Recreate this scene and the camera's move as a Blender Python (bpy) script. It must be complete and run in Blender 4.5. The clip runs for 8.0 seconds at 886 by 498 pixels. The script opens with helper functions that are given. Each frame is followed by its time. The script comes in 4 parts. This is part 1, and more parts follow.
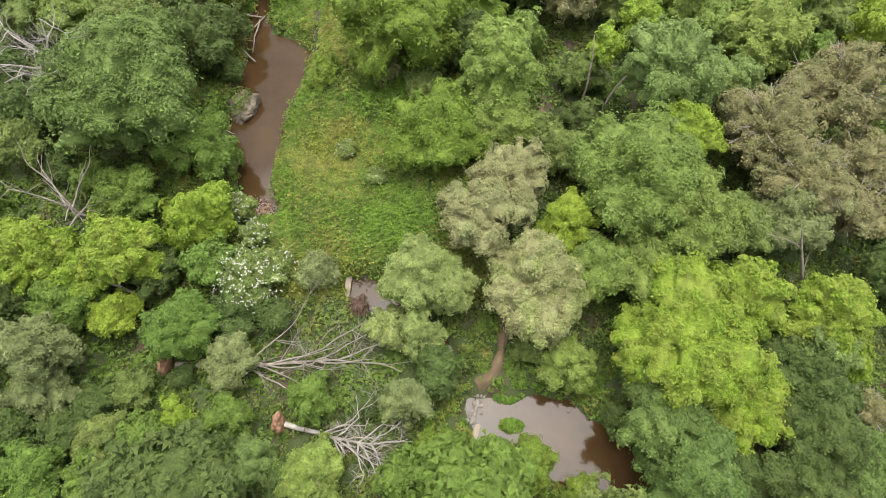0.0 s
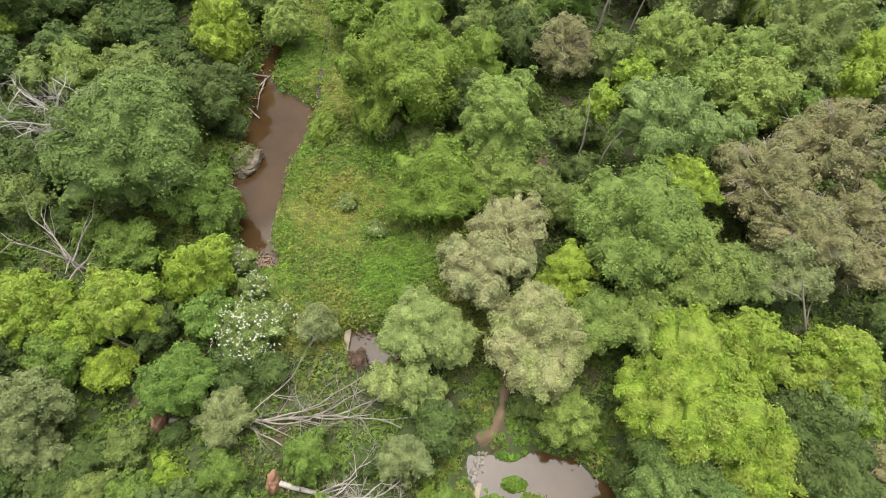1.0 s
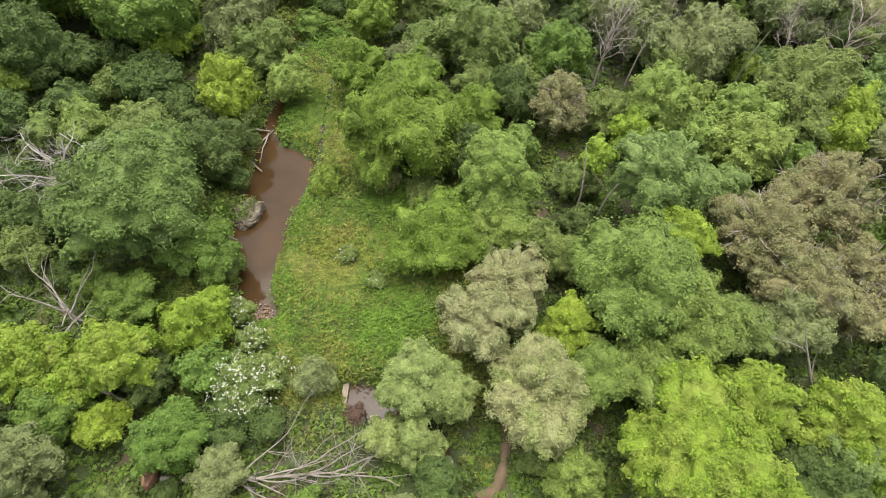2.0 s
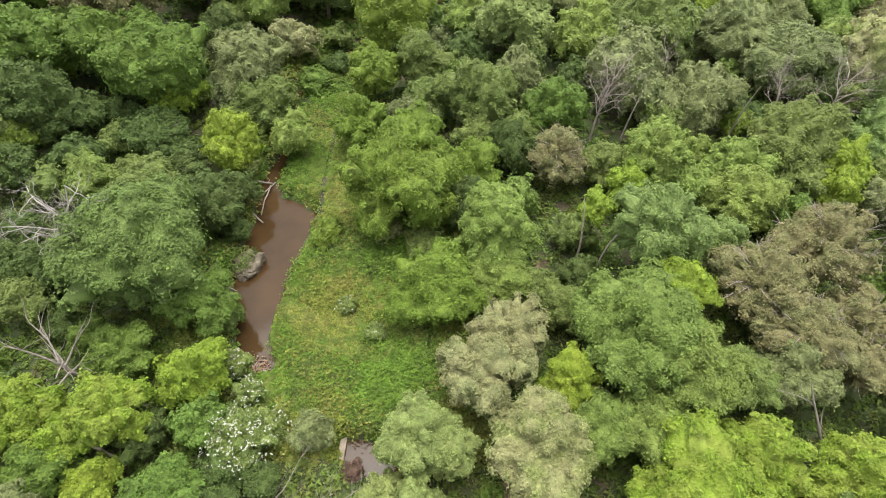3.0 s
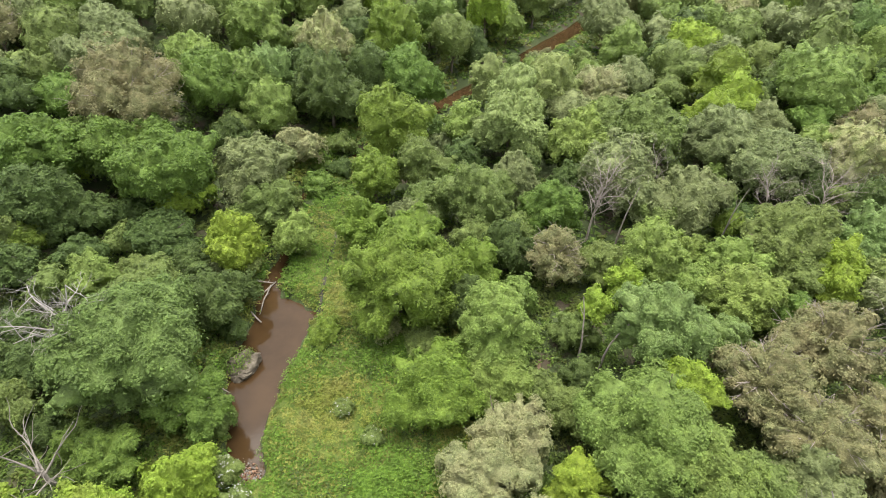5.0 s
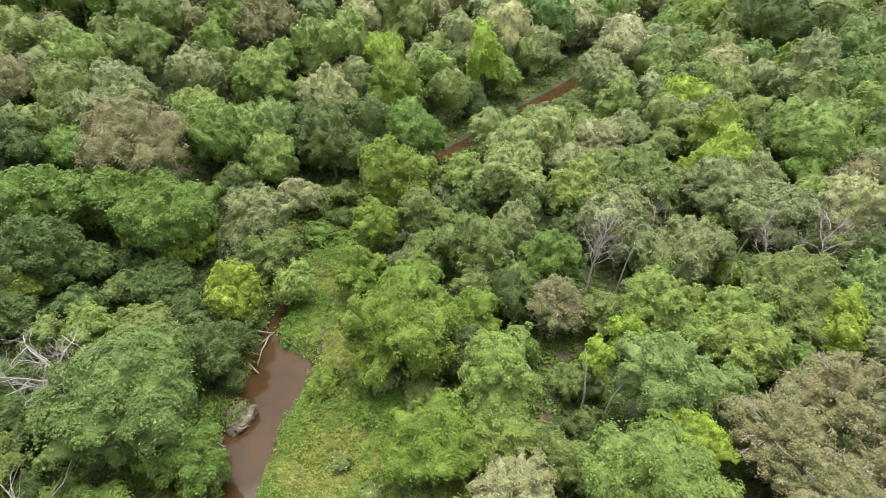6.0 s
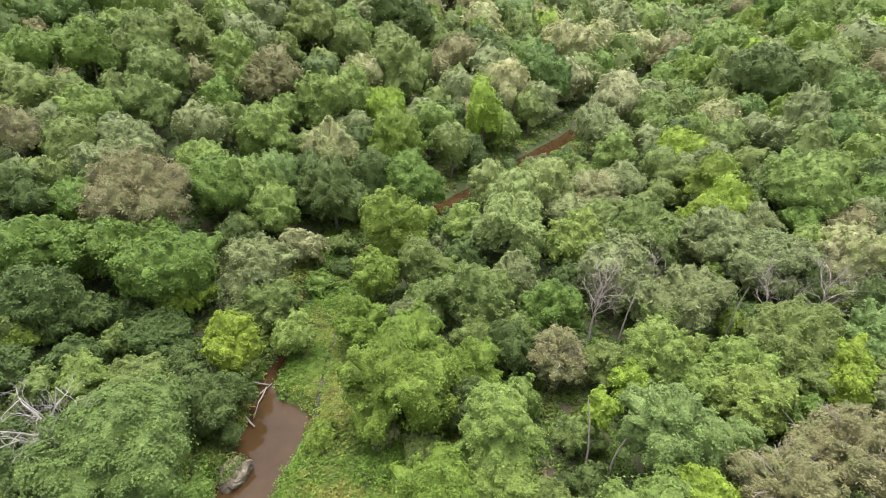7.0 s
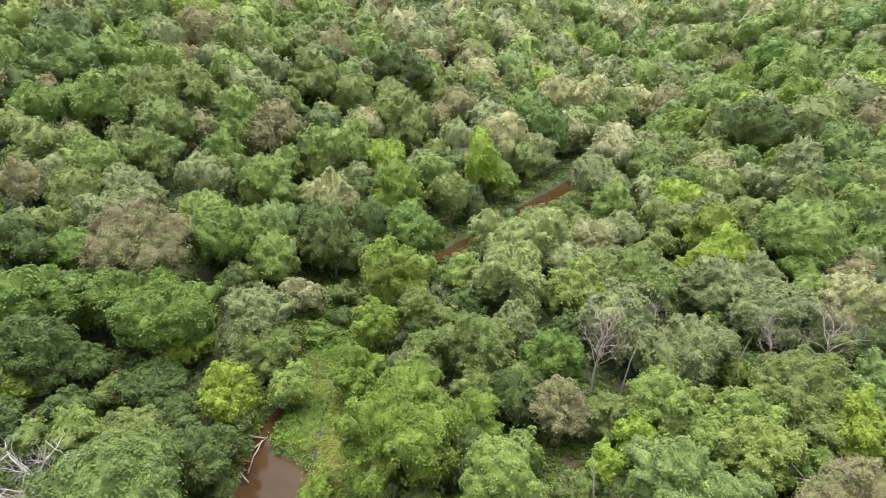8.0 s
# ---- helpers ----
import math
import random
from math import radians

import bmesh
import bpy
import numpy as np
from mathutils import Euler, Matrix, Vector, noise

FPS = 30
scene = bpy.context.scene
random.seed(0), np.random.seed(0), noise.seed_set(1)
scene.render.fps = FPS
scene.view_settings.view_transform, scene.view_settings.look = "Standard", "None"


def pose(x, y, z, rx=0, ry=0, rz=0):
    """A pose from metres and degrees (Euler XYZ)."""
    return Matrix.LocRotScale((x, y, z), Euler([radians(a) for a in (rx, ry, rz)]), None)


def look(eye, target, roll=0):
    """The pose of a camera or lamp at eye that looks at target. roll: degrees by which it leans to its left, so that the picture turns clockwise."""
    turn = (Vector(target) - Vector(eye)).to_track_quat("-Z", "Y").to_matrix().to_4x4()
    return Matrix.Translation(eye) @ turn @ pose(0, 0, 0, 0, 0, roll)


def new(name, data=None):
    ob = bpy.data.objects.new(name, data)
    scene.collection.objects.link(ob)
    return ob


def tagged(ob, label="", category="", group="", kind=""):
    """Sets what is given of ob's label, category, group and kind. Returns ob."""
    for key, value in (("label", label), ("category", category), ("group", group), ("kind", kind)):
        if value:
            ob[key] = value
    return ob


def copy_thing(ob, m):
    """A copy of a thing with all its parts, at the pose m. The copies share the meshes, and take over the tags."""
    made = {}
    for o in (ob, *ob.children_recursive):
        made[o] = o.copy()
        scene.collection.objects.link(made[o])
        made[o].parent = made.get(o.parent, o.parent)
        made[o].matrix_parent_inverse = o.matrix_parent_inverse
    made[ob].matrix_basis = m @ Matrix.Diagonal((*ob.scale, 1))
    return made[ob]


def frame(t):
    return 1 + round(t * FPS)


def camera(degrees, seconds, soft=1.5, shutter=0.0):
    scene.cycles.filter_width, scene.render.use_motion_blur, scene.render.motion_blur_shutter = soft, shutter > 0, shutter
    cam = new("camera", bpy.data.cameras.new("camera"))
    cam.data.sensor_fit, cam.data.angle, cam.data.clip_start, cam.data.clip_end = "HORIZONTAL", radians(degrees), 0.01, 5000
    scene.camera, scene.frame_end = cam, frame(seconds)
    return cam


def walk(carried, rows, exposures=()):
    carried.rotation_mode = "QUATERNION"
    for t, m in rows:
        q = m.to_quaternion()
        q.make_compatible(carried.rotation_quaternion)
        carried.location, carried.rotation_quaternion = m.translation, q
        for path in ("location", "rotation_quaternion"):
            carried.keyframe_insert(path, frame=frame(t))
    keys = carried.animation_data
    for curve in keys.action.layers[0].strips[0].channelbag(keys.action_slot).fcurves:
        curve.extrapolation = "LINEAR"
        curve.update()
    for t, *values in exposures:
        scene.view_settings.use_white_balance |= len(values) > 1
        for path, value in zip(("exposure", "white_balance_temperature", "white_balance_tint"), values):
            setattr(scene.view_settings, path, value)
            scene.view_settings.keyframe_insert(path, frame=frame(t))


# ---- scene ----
# ---- camera: a drone that hovers 45 m over the creek and tilts its view up ----
cam = camera(75.4, 8.0, soft=0.9)
EYE = (0, 0, 45)
TILT = (
    (0.0, -64.00, 0.00, 0.0), (0.5, -61.38, 0.02, -0.10), (1.0, -58.78, -0.03, -0.10), (1.5, -56.21, -0.08, -0.10),
    (3.0, -48.57, -0.15, -0.12), (3.5, -46.07, -0.18, -0.12), (4.0, -43.61, -0.22, -0.12), (4.5, -41.15, -0.25, -0.12),
    (6.0, -33.75, -0.27, -0.15), (6.5, -31.26, -0.27, -0.18), (7.0, -28.78, -0.27, -0.20), (7.5, -26.32, -0.29, -0.22),
    (8.0, -23.86, -0.32, -0.24))
walk(cam, [(t, pose(*EYE, 90 + tilt, 0, turn) @ pose(0, 0, 0, 0, 0, roll)) for t, tilt, turn, roll in TILT],
     exposures=[(0.0, 1.30, 6500, 10), (4.0, 1.43, 6420, 10), (8.0, 1.55, 6200, 13)])

# ---- light: a bright overcast sky ----
world = bpy.data.worlds.new("overcast_sky")
scene.world = world
world.use_nodes = True
wn = world.node_tree.nodes
sky = wn.new("ShaderNodeTexSky")
sky.sky_type, sky.sun_disc, sky.sun_elevation, sky.sun_rotation = "NISHITA", False, radians(80), radians(0)
sky.dust_density, sky.air_density = 4.0, 1.0
cloud = wn.new("ShaderNodeHueSaturation")  # cloud cover takes most of the blue out of the sky
cloud.inputs["Saturation"].default_value = 0.22
world.node_tree.links.new(sky.outputs["Color"], cloud.inputs["Color"])
world.node_tree.links.new(cloud.outputs["Color"], wn["Background"].inputs["Color"])
wn["Background"].inputs["Strength"].default_value = 0.15
sun_data = bpy.data.lights.new("sun", "SUN")
sun_data.energy, sun_data.angle, sun_data.color = 1.15, radians(58), (1.0, 0.96, 0.88)
new("sun", sun_data).matrix_world = look((0, 26, 150), (0, 0, 0))

# ---- the lie of the land ----
CREEK = ((-15.9, 26, 0.9), (-17.5, 29, 1.5), (-18.2, 34, 2.6), (-17.8, 40, 3.1), (-17.3, 43.2, 3.1), (-17.8, 44.4, 2.8), (-19.6, 46.6, 1.2), (-19.7, 50, 1.3), (-19.4, 55, 0.6),
         (-19.5, 67, 0.4), (-18.5, 73, 0.5), (-14.4, 78.5, 0.6), (-8.2, 86, 0.7), (-2, 95.5, 1.7), (7, 106, 2.0), (23, 127.5, 2.4),
         (32, 139, 2.4), (44, 157, 2.4), (63, 183, 2.4), (95, 222, 2.4))
RUN = ((-7.3, 18.3, 0.9), (-6.5, 18.0, 1.2), (-5, 17.2, 1.6), (-2.4, 15.9, 1.3), (0.3, 12.9, 0.4), (1.4, 11.0, 0.25))
BAY = ((-16.5, 43.2, 1.6), (-14.3, 44.6, 0.8))
POND = ((1.9, 9.0), (3.4, 9.3), (5.0, 8.7), (7.1, 9.3), (9.5, 9.1), (11.9, 7.2), (14.6, 5.1), (15.4, 2.8), (14.5, 0.4), (11.5, 0.6), (8.9, 2.6), (5.7, 4.6), (2.6, 5.7), (1.7, 7.4))
TOE = ((-64, -60), (-50, 5), (-42, 45), (-35, 70), (-25, 92), (-7, 113), (13, 142), (33, 176), (92, 250), (190, 335), (420, 460))
PATH = ((2.6, 9.9), (3.8, 10.6), (4.5, 12.2), (5.0, 15.5), (5.3, 18), (6.0, 24), (7.6, 30), (8.7, 34.2), (9.8, 37.6), (13, 44), (20, 52))


def line_distance(x, y, pts):
    """Distance to a polyline less its half-width, and the signed side (left is positive)."""
    best = np.full(np.shape(x), 1e9)
    side = np.zeros(np.shape(x))
    for a, b in zip(pts, pts[1:]):
        ax, ay, bx, by = a[0], a[1], b[0], b[1]
        dx, dy = bx - ax, by - ay
        u = np.clip(((x - ax) * dx + (y - ay) * dy) / (dx * dx + dy * dy), 0, 1)
        d = np.hypot(x - ax - u * dx, y - ay - u * dy)
        if len(a) > 2:
            d = d - (a[2] + u * (b[2] - a[2]))
        nearer = d < best
        best = np.where(nearer, d, best)
        side = np.where(nearer, np.sign(dx * (y - ay) - dy * (x - ax)), side)
    return best, side


def pond_distance(x, y):
    d, _ = line_distance(x, y, POND + POND[:1])
    inside = np.zeros(np.shape(x), bool)
    for (ax, ay), (bx, by) in zip(POND, POND[1:] + POND[:1]):
        cross = (ay > y) != (by > y)
        inside ^= cross & (x < (bx - ax) * (y - ay) / (by - ay + 1e-9) + ax)
    return np.where(inside, -d, d)


def water_distance(x, y):
    d = np.minimum(line_distance(x, y, CREEK)[0], line_distance(x, y, RUN)[0])
    d = np.minimum(d, line_distance(x, y, BAY)[0])
    d = np.minimum(d, pond_distance(x, y))
    return d + 0.22 * np.sin(1.7 * x + 0.6 * y) * np.sin(1.3 * y - 0.5 * x)


def rise(d, slope, top):
    """A hillside that starts softly at d = 0 and levels out at its top."""
    d = np.log1p(np.exp(np.clip(d / 6, -30, 30))) * 6
    return top * (1 - np.exp(-slope * d / top))


def land(x, y):
    x, y = np.asarray(x, float), np.asarray(y, float)
    bumps = 0.16 * np.sin(0.9 * x + 0.3) * np.sin(0.8 * y) + 0.3 * np.sin(0.23 * x + 1) * np.sin(0.19 * y + 2) + 0.07 * np.sin(2.3 * x + y) * np.sin(1.9 * y - x)
    toe, side = line_distance(x, y, TOE)
    hill = rise(toe * side, 0.42, 85.0) * (toe * side > -40)
    creek, cside = line_distance(x, y, CREEK)
    right = np.clip((creek * -cside - 12) / 70, 0, 1)
    far = rise(0.57 * x + 0.82 * y - 122, 0.2, 55.0) * right * right * (3 - 2 * right)
    far2 = rise(np.hypot(x, y) - 400, 0.3, 60.0) * (y > 0)
    base = 0.95 + bumps * 0.8 + np.maximum(hill, far) + far2 * 0.5
    w = water_distance(x, y)
    return np.clip(np.minimum(base, w * 0.75 + 0.02), -0.7, None)

# ---- materials ----
def node_material(name):
    m = bpy.data.materials.new(name)
    m.use_nodes = True
    n, l = m.node_tree.nodes, m.node_tree.links
    return m, n, l, n["Principled BSDF"]


def mixed(n, l, fac, a, b, mode="MIX"):
    """A colour mix; each input is a socket or a value."""
    q = n.new("ShaderNodeMix")
    q.data_type, q.blend_type = "RGBA", mode
    for key, v in ((0, fac), (6, a), (7, b)):
        if isinstance(v, bpy.types.NodeSocket):
            l.new(v, q.inputs[key])
        elif key == 0:
            q.inputs[key].default_value = v
        else:
            q.inputs[key].default_value = (*v, 1)
    return q.outputs[2]


def noise_node(n, l, scale, detail=3.0, rough=0.55):
    c, q = n.new("ShaderNodeTexCoord"), n.new("ShaderNodeTexNoise")
    l.new(c.outputs["Object"], q.inputs["Vector"])
    q.inputs["Scale"].default_value, q.inputs["Detail"].default_value, q.inputs["Roughness"].default_value = scale, detail, rough
    return q.outputs["Fac"]


def ramp(n, l, fac, lo, hi):
    q = n.new("ShaderNodeMapRange")
    q.inputs["From Min"].default_value, q.inputs["From Max"].default_value = lo, hi
    l.new(fac, q.inputs["Value"])
    return q.outputs["Result"]


def leaf_material(name, dark, bright, dry=None, through_light=0.32, gloss=0.5):
    m, n, l, p = node_material(name)
    g, o = n.new("ShaderNodeNewGeometry"), n.new("ShaderNodeObjectInfo")
    dark, bright = tuple(0.74 * v for v in dark), tuple(1.13 * v for v in bright)
    speck = n.new("ShaderNodeMath")
    speck.operation = "MULTIPLY_ADD"
    l.new(ramp(n, l, noise_node(n, l, 4.5, 3.0, 0.75), 0.36, 0.66), speck.inputs[0])
    speck.inputs[1].default_value = 0.55
    half = n.new("ShaderNodeMath")
    half.operation = "MULTIPLY"
    l.new(g.outputs["Random Per Island"], half.inputs[0])
    half.inputs[1].default_value = 0.5
    l.new(half.outputs[0], speck.inputs[2])
    tone = mixed(n, l, speck.outputs[0], dark, bright)
    patches = ramp(n, l, noise_node(n, l, 0.55), 0.38, 0.62)
    other = dry or tuple(0.55 * a + 0.45 * b for a, b in zip(dark, bright))
    c = mixed(n, l, patches, tone, mixed(n, l, 0.6, tone, other))
    h = n.new("ShaderNodeHueSaturation")
    l.new(c, h.inputs["Color"])
    shift = n.new("ShaderNodeMapRange")
    l.new(o.outputs["Random"], shift.inputs["Value"])
    shift.inputs["To Min"].default_value, shift.inputs["To Max"].default_value = 0.493, 0.506
    l.new(shift.outputs["Result"], h.inputs["Hue"])
    val = n.new("ShaderNodeMapRange")
    l.new(noise_node(n, l, 1.3, 3.0), val.inputs["Value"])
    val.inputs["From Min"].default_value, val.inputs["From Max"].default_value = 0.3, 0.7
    val.inputs["To Min"].default_value, val.inputs["To Max"].default_value = 0.72, 1.28
    l.new(val.outputs["Result"], h.inputs["Value"])
    l.new(h.outputs["Color"], p.inputs["Base Color"])
    p.inputs["Roughness"].default_value = gloss
    p.inputs["Specular IOR Level"].default_value = 0.35
    bp = n.new("ShaderNodeBump")
    bp.inputs["Strength"].default_value, bp.inputs["Distance"].default_value = 0.9, 0.30
    l.new(noise_node(n, l, 4.5, 3.0, 0.75), bp.inputs["Height"])
    l.new(bp.outputs[0], p.inputs["Normal"])
    t, mx = n.new("ShaderNodeBsdfTranslucent"), n.new("ShaderNodeMixShader")
    l.new(h.outputs["Color"], t.inputs["Color"])
    mx.inputs[0].default_value = through_light
    l.new(p.outputs[0], mx.inputs[1])
    l.new(t.outputs[0], mx.inputs[2])
    l.new(mx.outputs[0], n["Material Output"].inputs["Surface"])
    return m


def rough_material(name, a, b, scale=3.0, fine=25.0, roughness=0.9, bump=0.4):
    m, n, l, p = node_material(name)
    big, small = noise_node(n, l, scale), noise_node(n, l, fine, 4.0, 0.65)
    c = mixed(n, l, ramp(n, l, big, 0.35, 0.65), a, b)
    dim = tuple(0.55 * v for v in a)
    c = mixed(n, l, ramp(n, l, small, 0.45, 0.75), c, mixed(n, l, 0.5, c, dim))
    l.new(c, p.inputs["Base Color"])
    p.inputs["Roughness"].default_value = roughness
    bp = n.new("ShaderNodeBump")
    bp.inputs["Strength"].default_value, bp.inputs["Distance"].default_value = bump, 0.05
    l.new(small, bp.inputs["Height"])
    l.new(bp.outputs[0], p.inputs["Normal"])
    return m


LEAF = {
    "oak": leaf_material("oak_leaves", (0.090, 0.156, 0.036), (0.212, 0.312, 0.078)),
    "dark": leaf_material("dark_leaves", (0.064, 0.108, 0.026), (0.145, 0.205, 0.050)),
    "green": leaf_material("fresh_green_leaves", (0.090, 0.165, 0.026), (0.215, 0.320, 0.058)),
    "lime": leaf_material("yellow_green_leaves", (0.168, 0.268, 0.024), (0.345, 0.455, 0.055)),
    "maple": leaf_material("maple_leaves", (0.120, 0.225, 0.016), (0.290, 0.410, 0.042), (0.330, 0.385, 0.070)),
    "light": leaf_material("light_green_leaves", (0.165, 0.245, 0.045), (0.325, 0.425, 0.098)),
    "ash": leaf_material("ash_leaves", (0.120, 0.195, 0.036), (0.280, 0.375, 0.085)),
    "acacia": leaf_material("locust_leaves", (0.125, 0.208, 0.052), (0.295, 0.400, 0.118)),
    "sage": leaf_material("grey_willow_leaves", (0.155, 0.200, 0.066), (0.310, 0.355, 0.140)),
    "willow": leaf_material("willow_leaves", (0.190, 0.260, 0.065), (0.380, 0.450, 0.150)),
    "pale": leaf_material("pale_leaves", (0.190, 0.225, 0.085), (0.400, 0.430, 0.190), (0.380, 0.355, 0.170)),
    "blossom": leaf_material("seeding_leaves", (0.150, 0.225, 0.045), (0.410, 0.430, 0.160), (0.450, 0.410, 0.220)),
    "brown": leaf_material("browning_leaves", (0.150, 0.165, 0.060), (0.325, 0.328, 0.138), (0.305, 0.252, 0.122)),
    "moss": leaf_material("dull_green_leaves", (0.120, 0.175, 0.040), (0.255, 0.322, 0.085)),
    "rust": leaf_material("withered_red_brown_leaves", (0.120, 0.075, 0.050), (0.230, 0.150, 0.105)),
    "olive": leaf_material("deep_yellow_green_leaves", (0.112, 0.185, 0.022), (0.260, 0.355, 0.052)),
}
BARK = rough_material("bark", (0.13, 0.10, 0.075), (0.22, 0.18, 0.14), 2.0, 14.0)
DEADWOOD = rough_material("weathered_deadwood", (0.215, 0.185, 0.150), (0.330, 0.290, 0.245), 2.0, 20.0)
BLEACHED = rough_material("bleached_deadwood", (0.30, 0.27, 0.235), (0.44, 0.40, 0.355), 2.0, 20.0)
TWIGWOOD = rough_material("dry_twigs", (0.30, 0.245, 0.205), (0.45, 0.38, 0.33), 2.0, 20.0)
STONE = rough_material("stone", (0.19, 0.165, 0.14), (0.31, 0.28, 0.235), 1.4, 9.0, bump=0.7)
BOULDER = rough_material("lichened_rock", (0.080, 0.064, 0.042), (0.215, 0.180, 0.128), 1.6, 5.0, bump=1.0)
CONCRETE = rough_material("concrete", (0.30, 0.25, 0.18), (0.40, 0.335, 0.25), 1.5, 18.0)
SOIL = rough_material("red_brown_soil", (0.22, 0.115, 0.065), (0.33, 0.19, 0.115), 1.2, 9.0, bump=0.7)
TRODDEN = rough_material("trodden_earth", (0.13, 0.088, 0.05), (0.20, 0.14, 0.082), 0.8, 9.0)
MUD = rough_material("wet_grey_mud", (0.055, 0.048, 0.038), (0.098, 0.086, 0.068), 1.0, 7.0, 0.85)
PETAL = rough_material("white_blossom", (0.40, 0.40, 0.31), (0.52, 0.52, 0.42), 3.0, 20.0, bump=0.0)
GRASS = leaf_material("meadow_grass", (0.152, 0.208, 0.028), (0.300, 0.350, 0.064), (0.345, 0.325, 0.095))
HERB = leaf_material("meadow_herbs", (0.096, 0.204, 0.025), (0.218, 0.360, 0.049))
TURF = leaf_material("meadow_turf", (0.078, 0.138, 0.018), (0.165, 0.245, 0.038), (0.225, 0.240, 0.058))
SCRUB = leaf_material("woodland_undergrowth", (0.083, 0.156, 0.025), (0.192, 0.292, 0.049), (0.205, 0.204, 0.061))


def ground_material():
    m, n, l, p = node_material("ground_cover")
    patches, fine = noise_node(n, l, 0.35, 5.0, 0.6), noise_node(n, l, 5.0, 5.0, 0.7)
    green = mixed(n, l, fine, (0.034, 0.052, 0.015), (0.080, 0.105, 0.030))
    earth = mixed(n, l, fine, (0.060, 0.044, 0.028), (0.115, 0.084, 0.052))
    l.new(mixed(n, l, ramp(n, l, patches, 0.52, 0.66), green, earth), p.inputs["Base Color"])
    p.inputs["Roughness"].default_value = 0.95
    b = n.new("ShaderNodeBump")
    b.inputs["Strength"].default_value, b.inputs["Distance"].default_value = 0.8, 0.15
    l.new(fine, b.inputs["Height"])
    l.new(b.outputs[0], p.inputs["Normal"])
    return m


def water_material():
    m, n, l, p = node_material("silty_brown_water")
    silt = noise_node(n, l, 0.25, 4.0, 0.6)
    l.new(mixed(n, l, ramp(n, l, silt, 0.35, 0.65), (0.044, 0.025, 0.010), (0.064, 0.037, 0.016)), p.inputs["Base Color"])
    p.inputs["Roughness"].default_value, p.inputs["IOR"].default_value = 0.05, 1.33
    b = n.new("ShaderNodeBump")
    b.inputs["Strength"].default_value, b.inputs["Distance"].default_value = 0.05, 0.05
    l.new(noise_node(n, l, 3.0, 2.0), b.inputs["Height"])
    l.new(b.outputs[0], p.inputs["Normal"])
    return m


# ---- mesh helpers ----
def mesh_of(name, verts, faces, material, slots=None):
    """A mesh from arrays of vertices and of faces that all have the same number of corners."""
    me = bpy.data.meshes.new(name)
    verts, faces = np.asarray(verts, np.float32), np.asarray(faces, np.int32)
    k = faces.shape[1]
    me.vertices.add(len(verts))
    me.vertices.foreach_set("co", verts.ravel())
    me.loops.add(faces.size)
    me.loops.foreach_set("vertex_index", faces.ravel())
    me.polygons.add(len(faces))
    me.polygons.foreach_set("loop_start", np.arange(0, faces.size, k, dtype=np.int32))
    for m in (material if isinstance(material, (list, tuple)) else [material]):
        me.materials.append(m)
    if slots is not None:
        me.polygons.foreach_set("material_index", np.asarray(slots, np.int32))
    me.update(calc_edges=True)
    return me


def part_of(name, me, parent, label=""):
    ob = new(name, me)
    ob.parent = parent
    return tagged(ob, label)


def thing(name, x, y, label, category, group="", z=None):
    ob = new(name)
    ob.empty_display_size = 0.3
    ob.location = (x, y, float(land(x, y)) if z is None else z)
    return tagged(ob, label, category, group)


def sprays(rng, pos, nrm, size, length=1.4):
    """Small pointed leaf sprays at points, facing along normals."""
    n = len(pos)
    t = rng.normal(size=(n, 3))
    t -= nrm * (t * nrm).sum(1, keepdims=True)
    t /= np.linalg.norm(t, axis=1, keepdims=True) + 1e-9
    b = np.cross(nrm, t)
    s = (np.asarray(size) * rng.uniform(0.6, 1.25, n))[:, None]
    v = np.stack([pos - t * s * length / 2 + b * s / 2, pos - t * s * length / 2 - b * s / 2, pos + t * s * length / 2], 1)
    return v.reshape(-1, 3), np.arange(3 * n).reshape(n, 3)


def unit(v):
    return v / (np.linalg.norm(v, axis=-1, keepdims=True) + 1e-9)


def ico(level):
    bm = bmesh.new()
    bmesh.ops.create_icosphere(bm, subdivisions=level, radius=1.0)
    v = np.array([q.co for q in bm.verts])
    f = np.array([[q.index for q in k.verts] for k in bm.faces])
    bm.free()
    return v, f


ICO = {k: ico(k) for k in (2, 3, 4, 5)}
ROWS, COLS = 36, 72


def even_directions(rng, n):
    """Directions spread evenly over the sphere, a little stirred."""
    i = np.arange(n) + 0.5
    z, a = 1 - 2 * i / n, i * 2.399963 + rng.uniform(0, 6.28)
    flat = np.sqrt(1 - z * z)
    return unit(np.stack([flat * np.cos(a), flat * np.sin(a), z], 1) + rng.normal(size=(n, 3)) * 0.9 / math.sqrt(n))


def reach(d, c, rc):
    """How far the union of the balls c, rc reaches from the origin in the directions d."""
    along = d @ c.T
    hit = rc[None, :] ** 2 - ((c * c).sum(1)[None, :] - along ** 2)
    return np.where(hit > 0, along + np.sqrt(np.maximum(hit, 0)), 0).max(1)


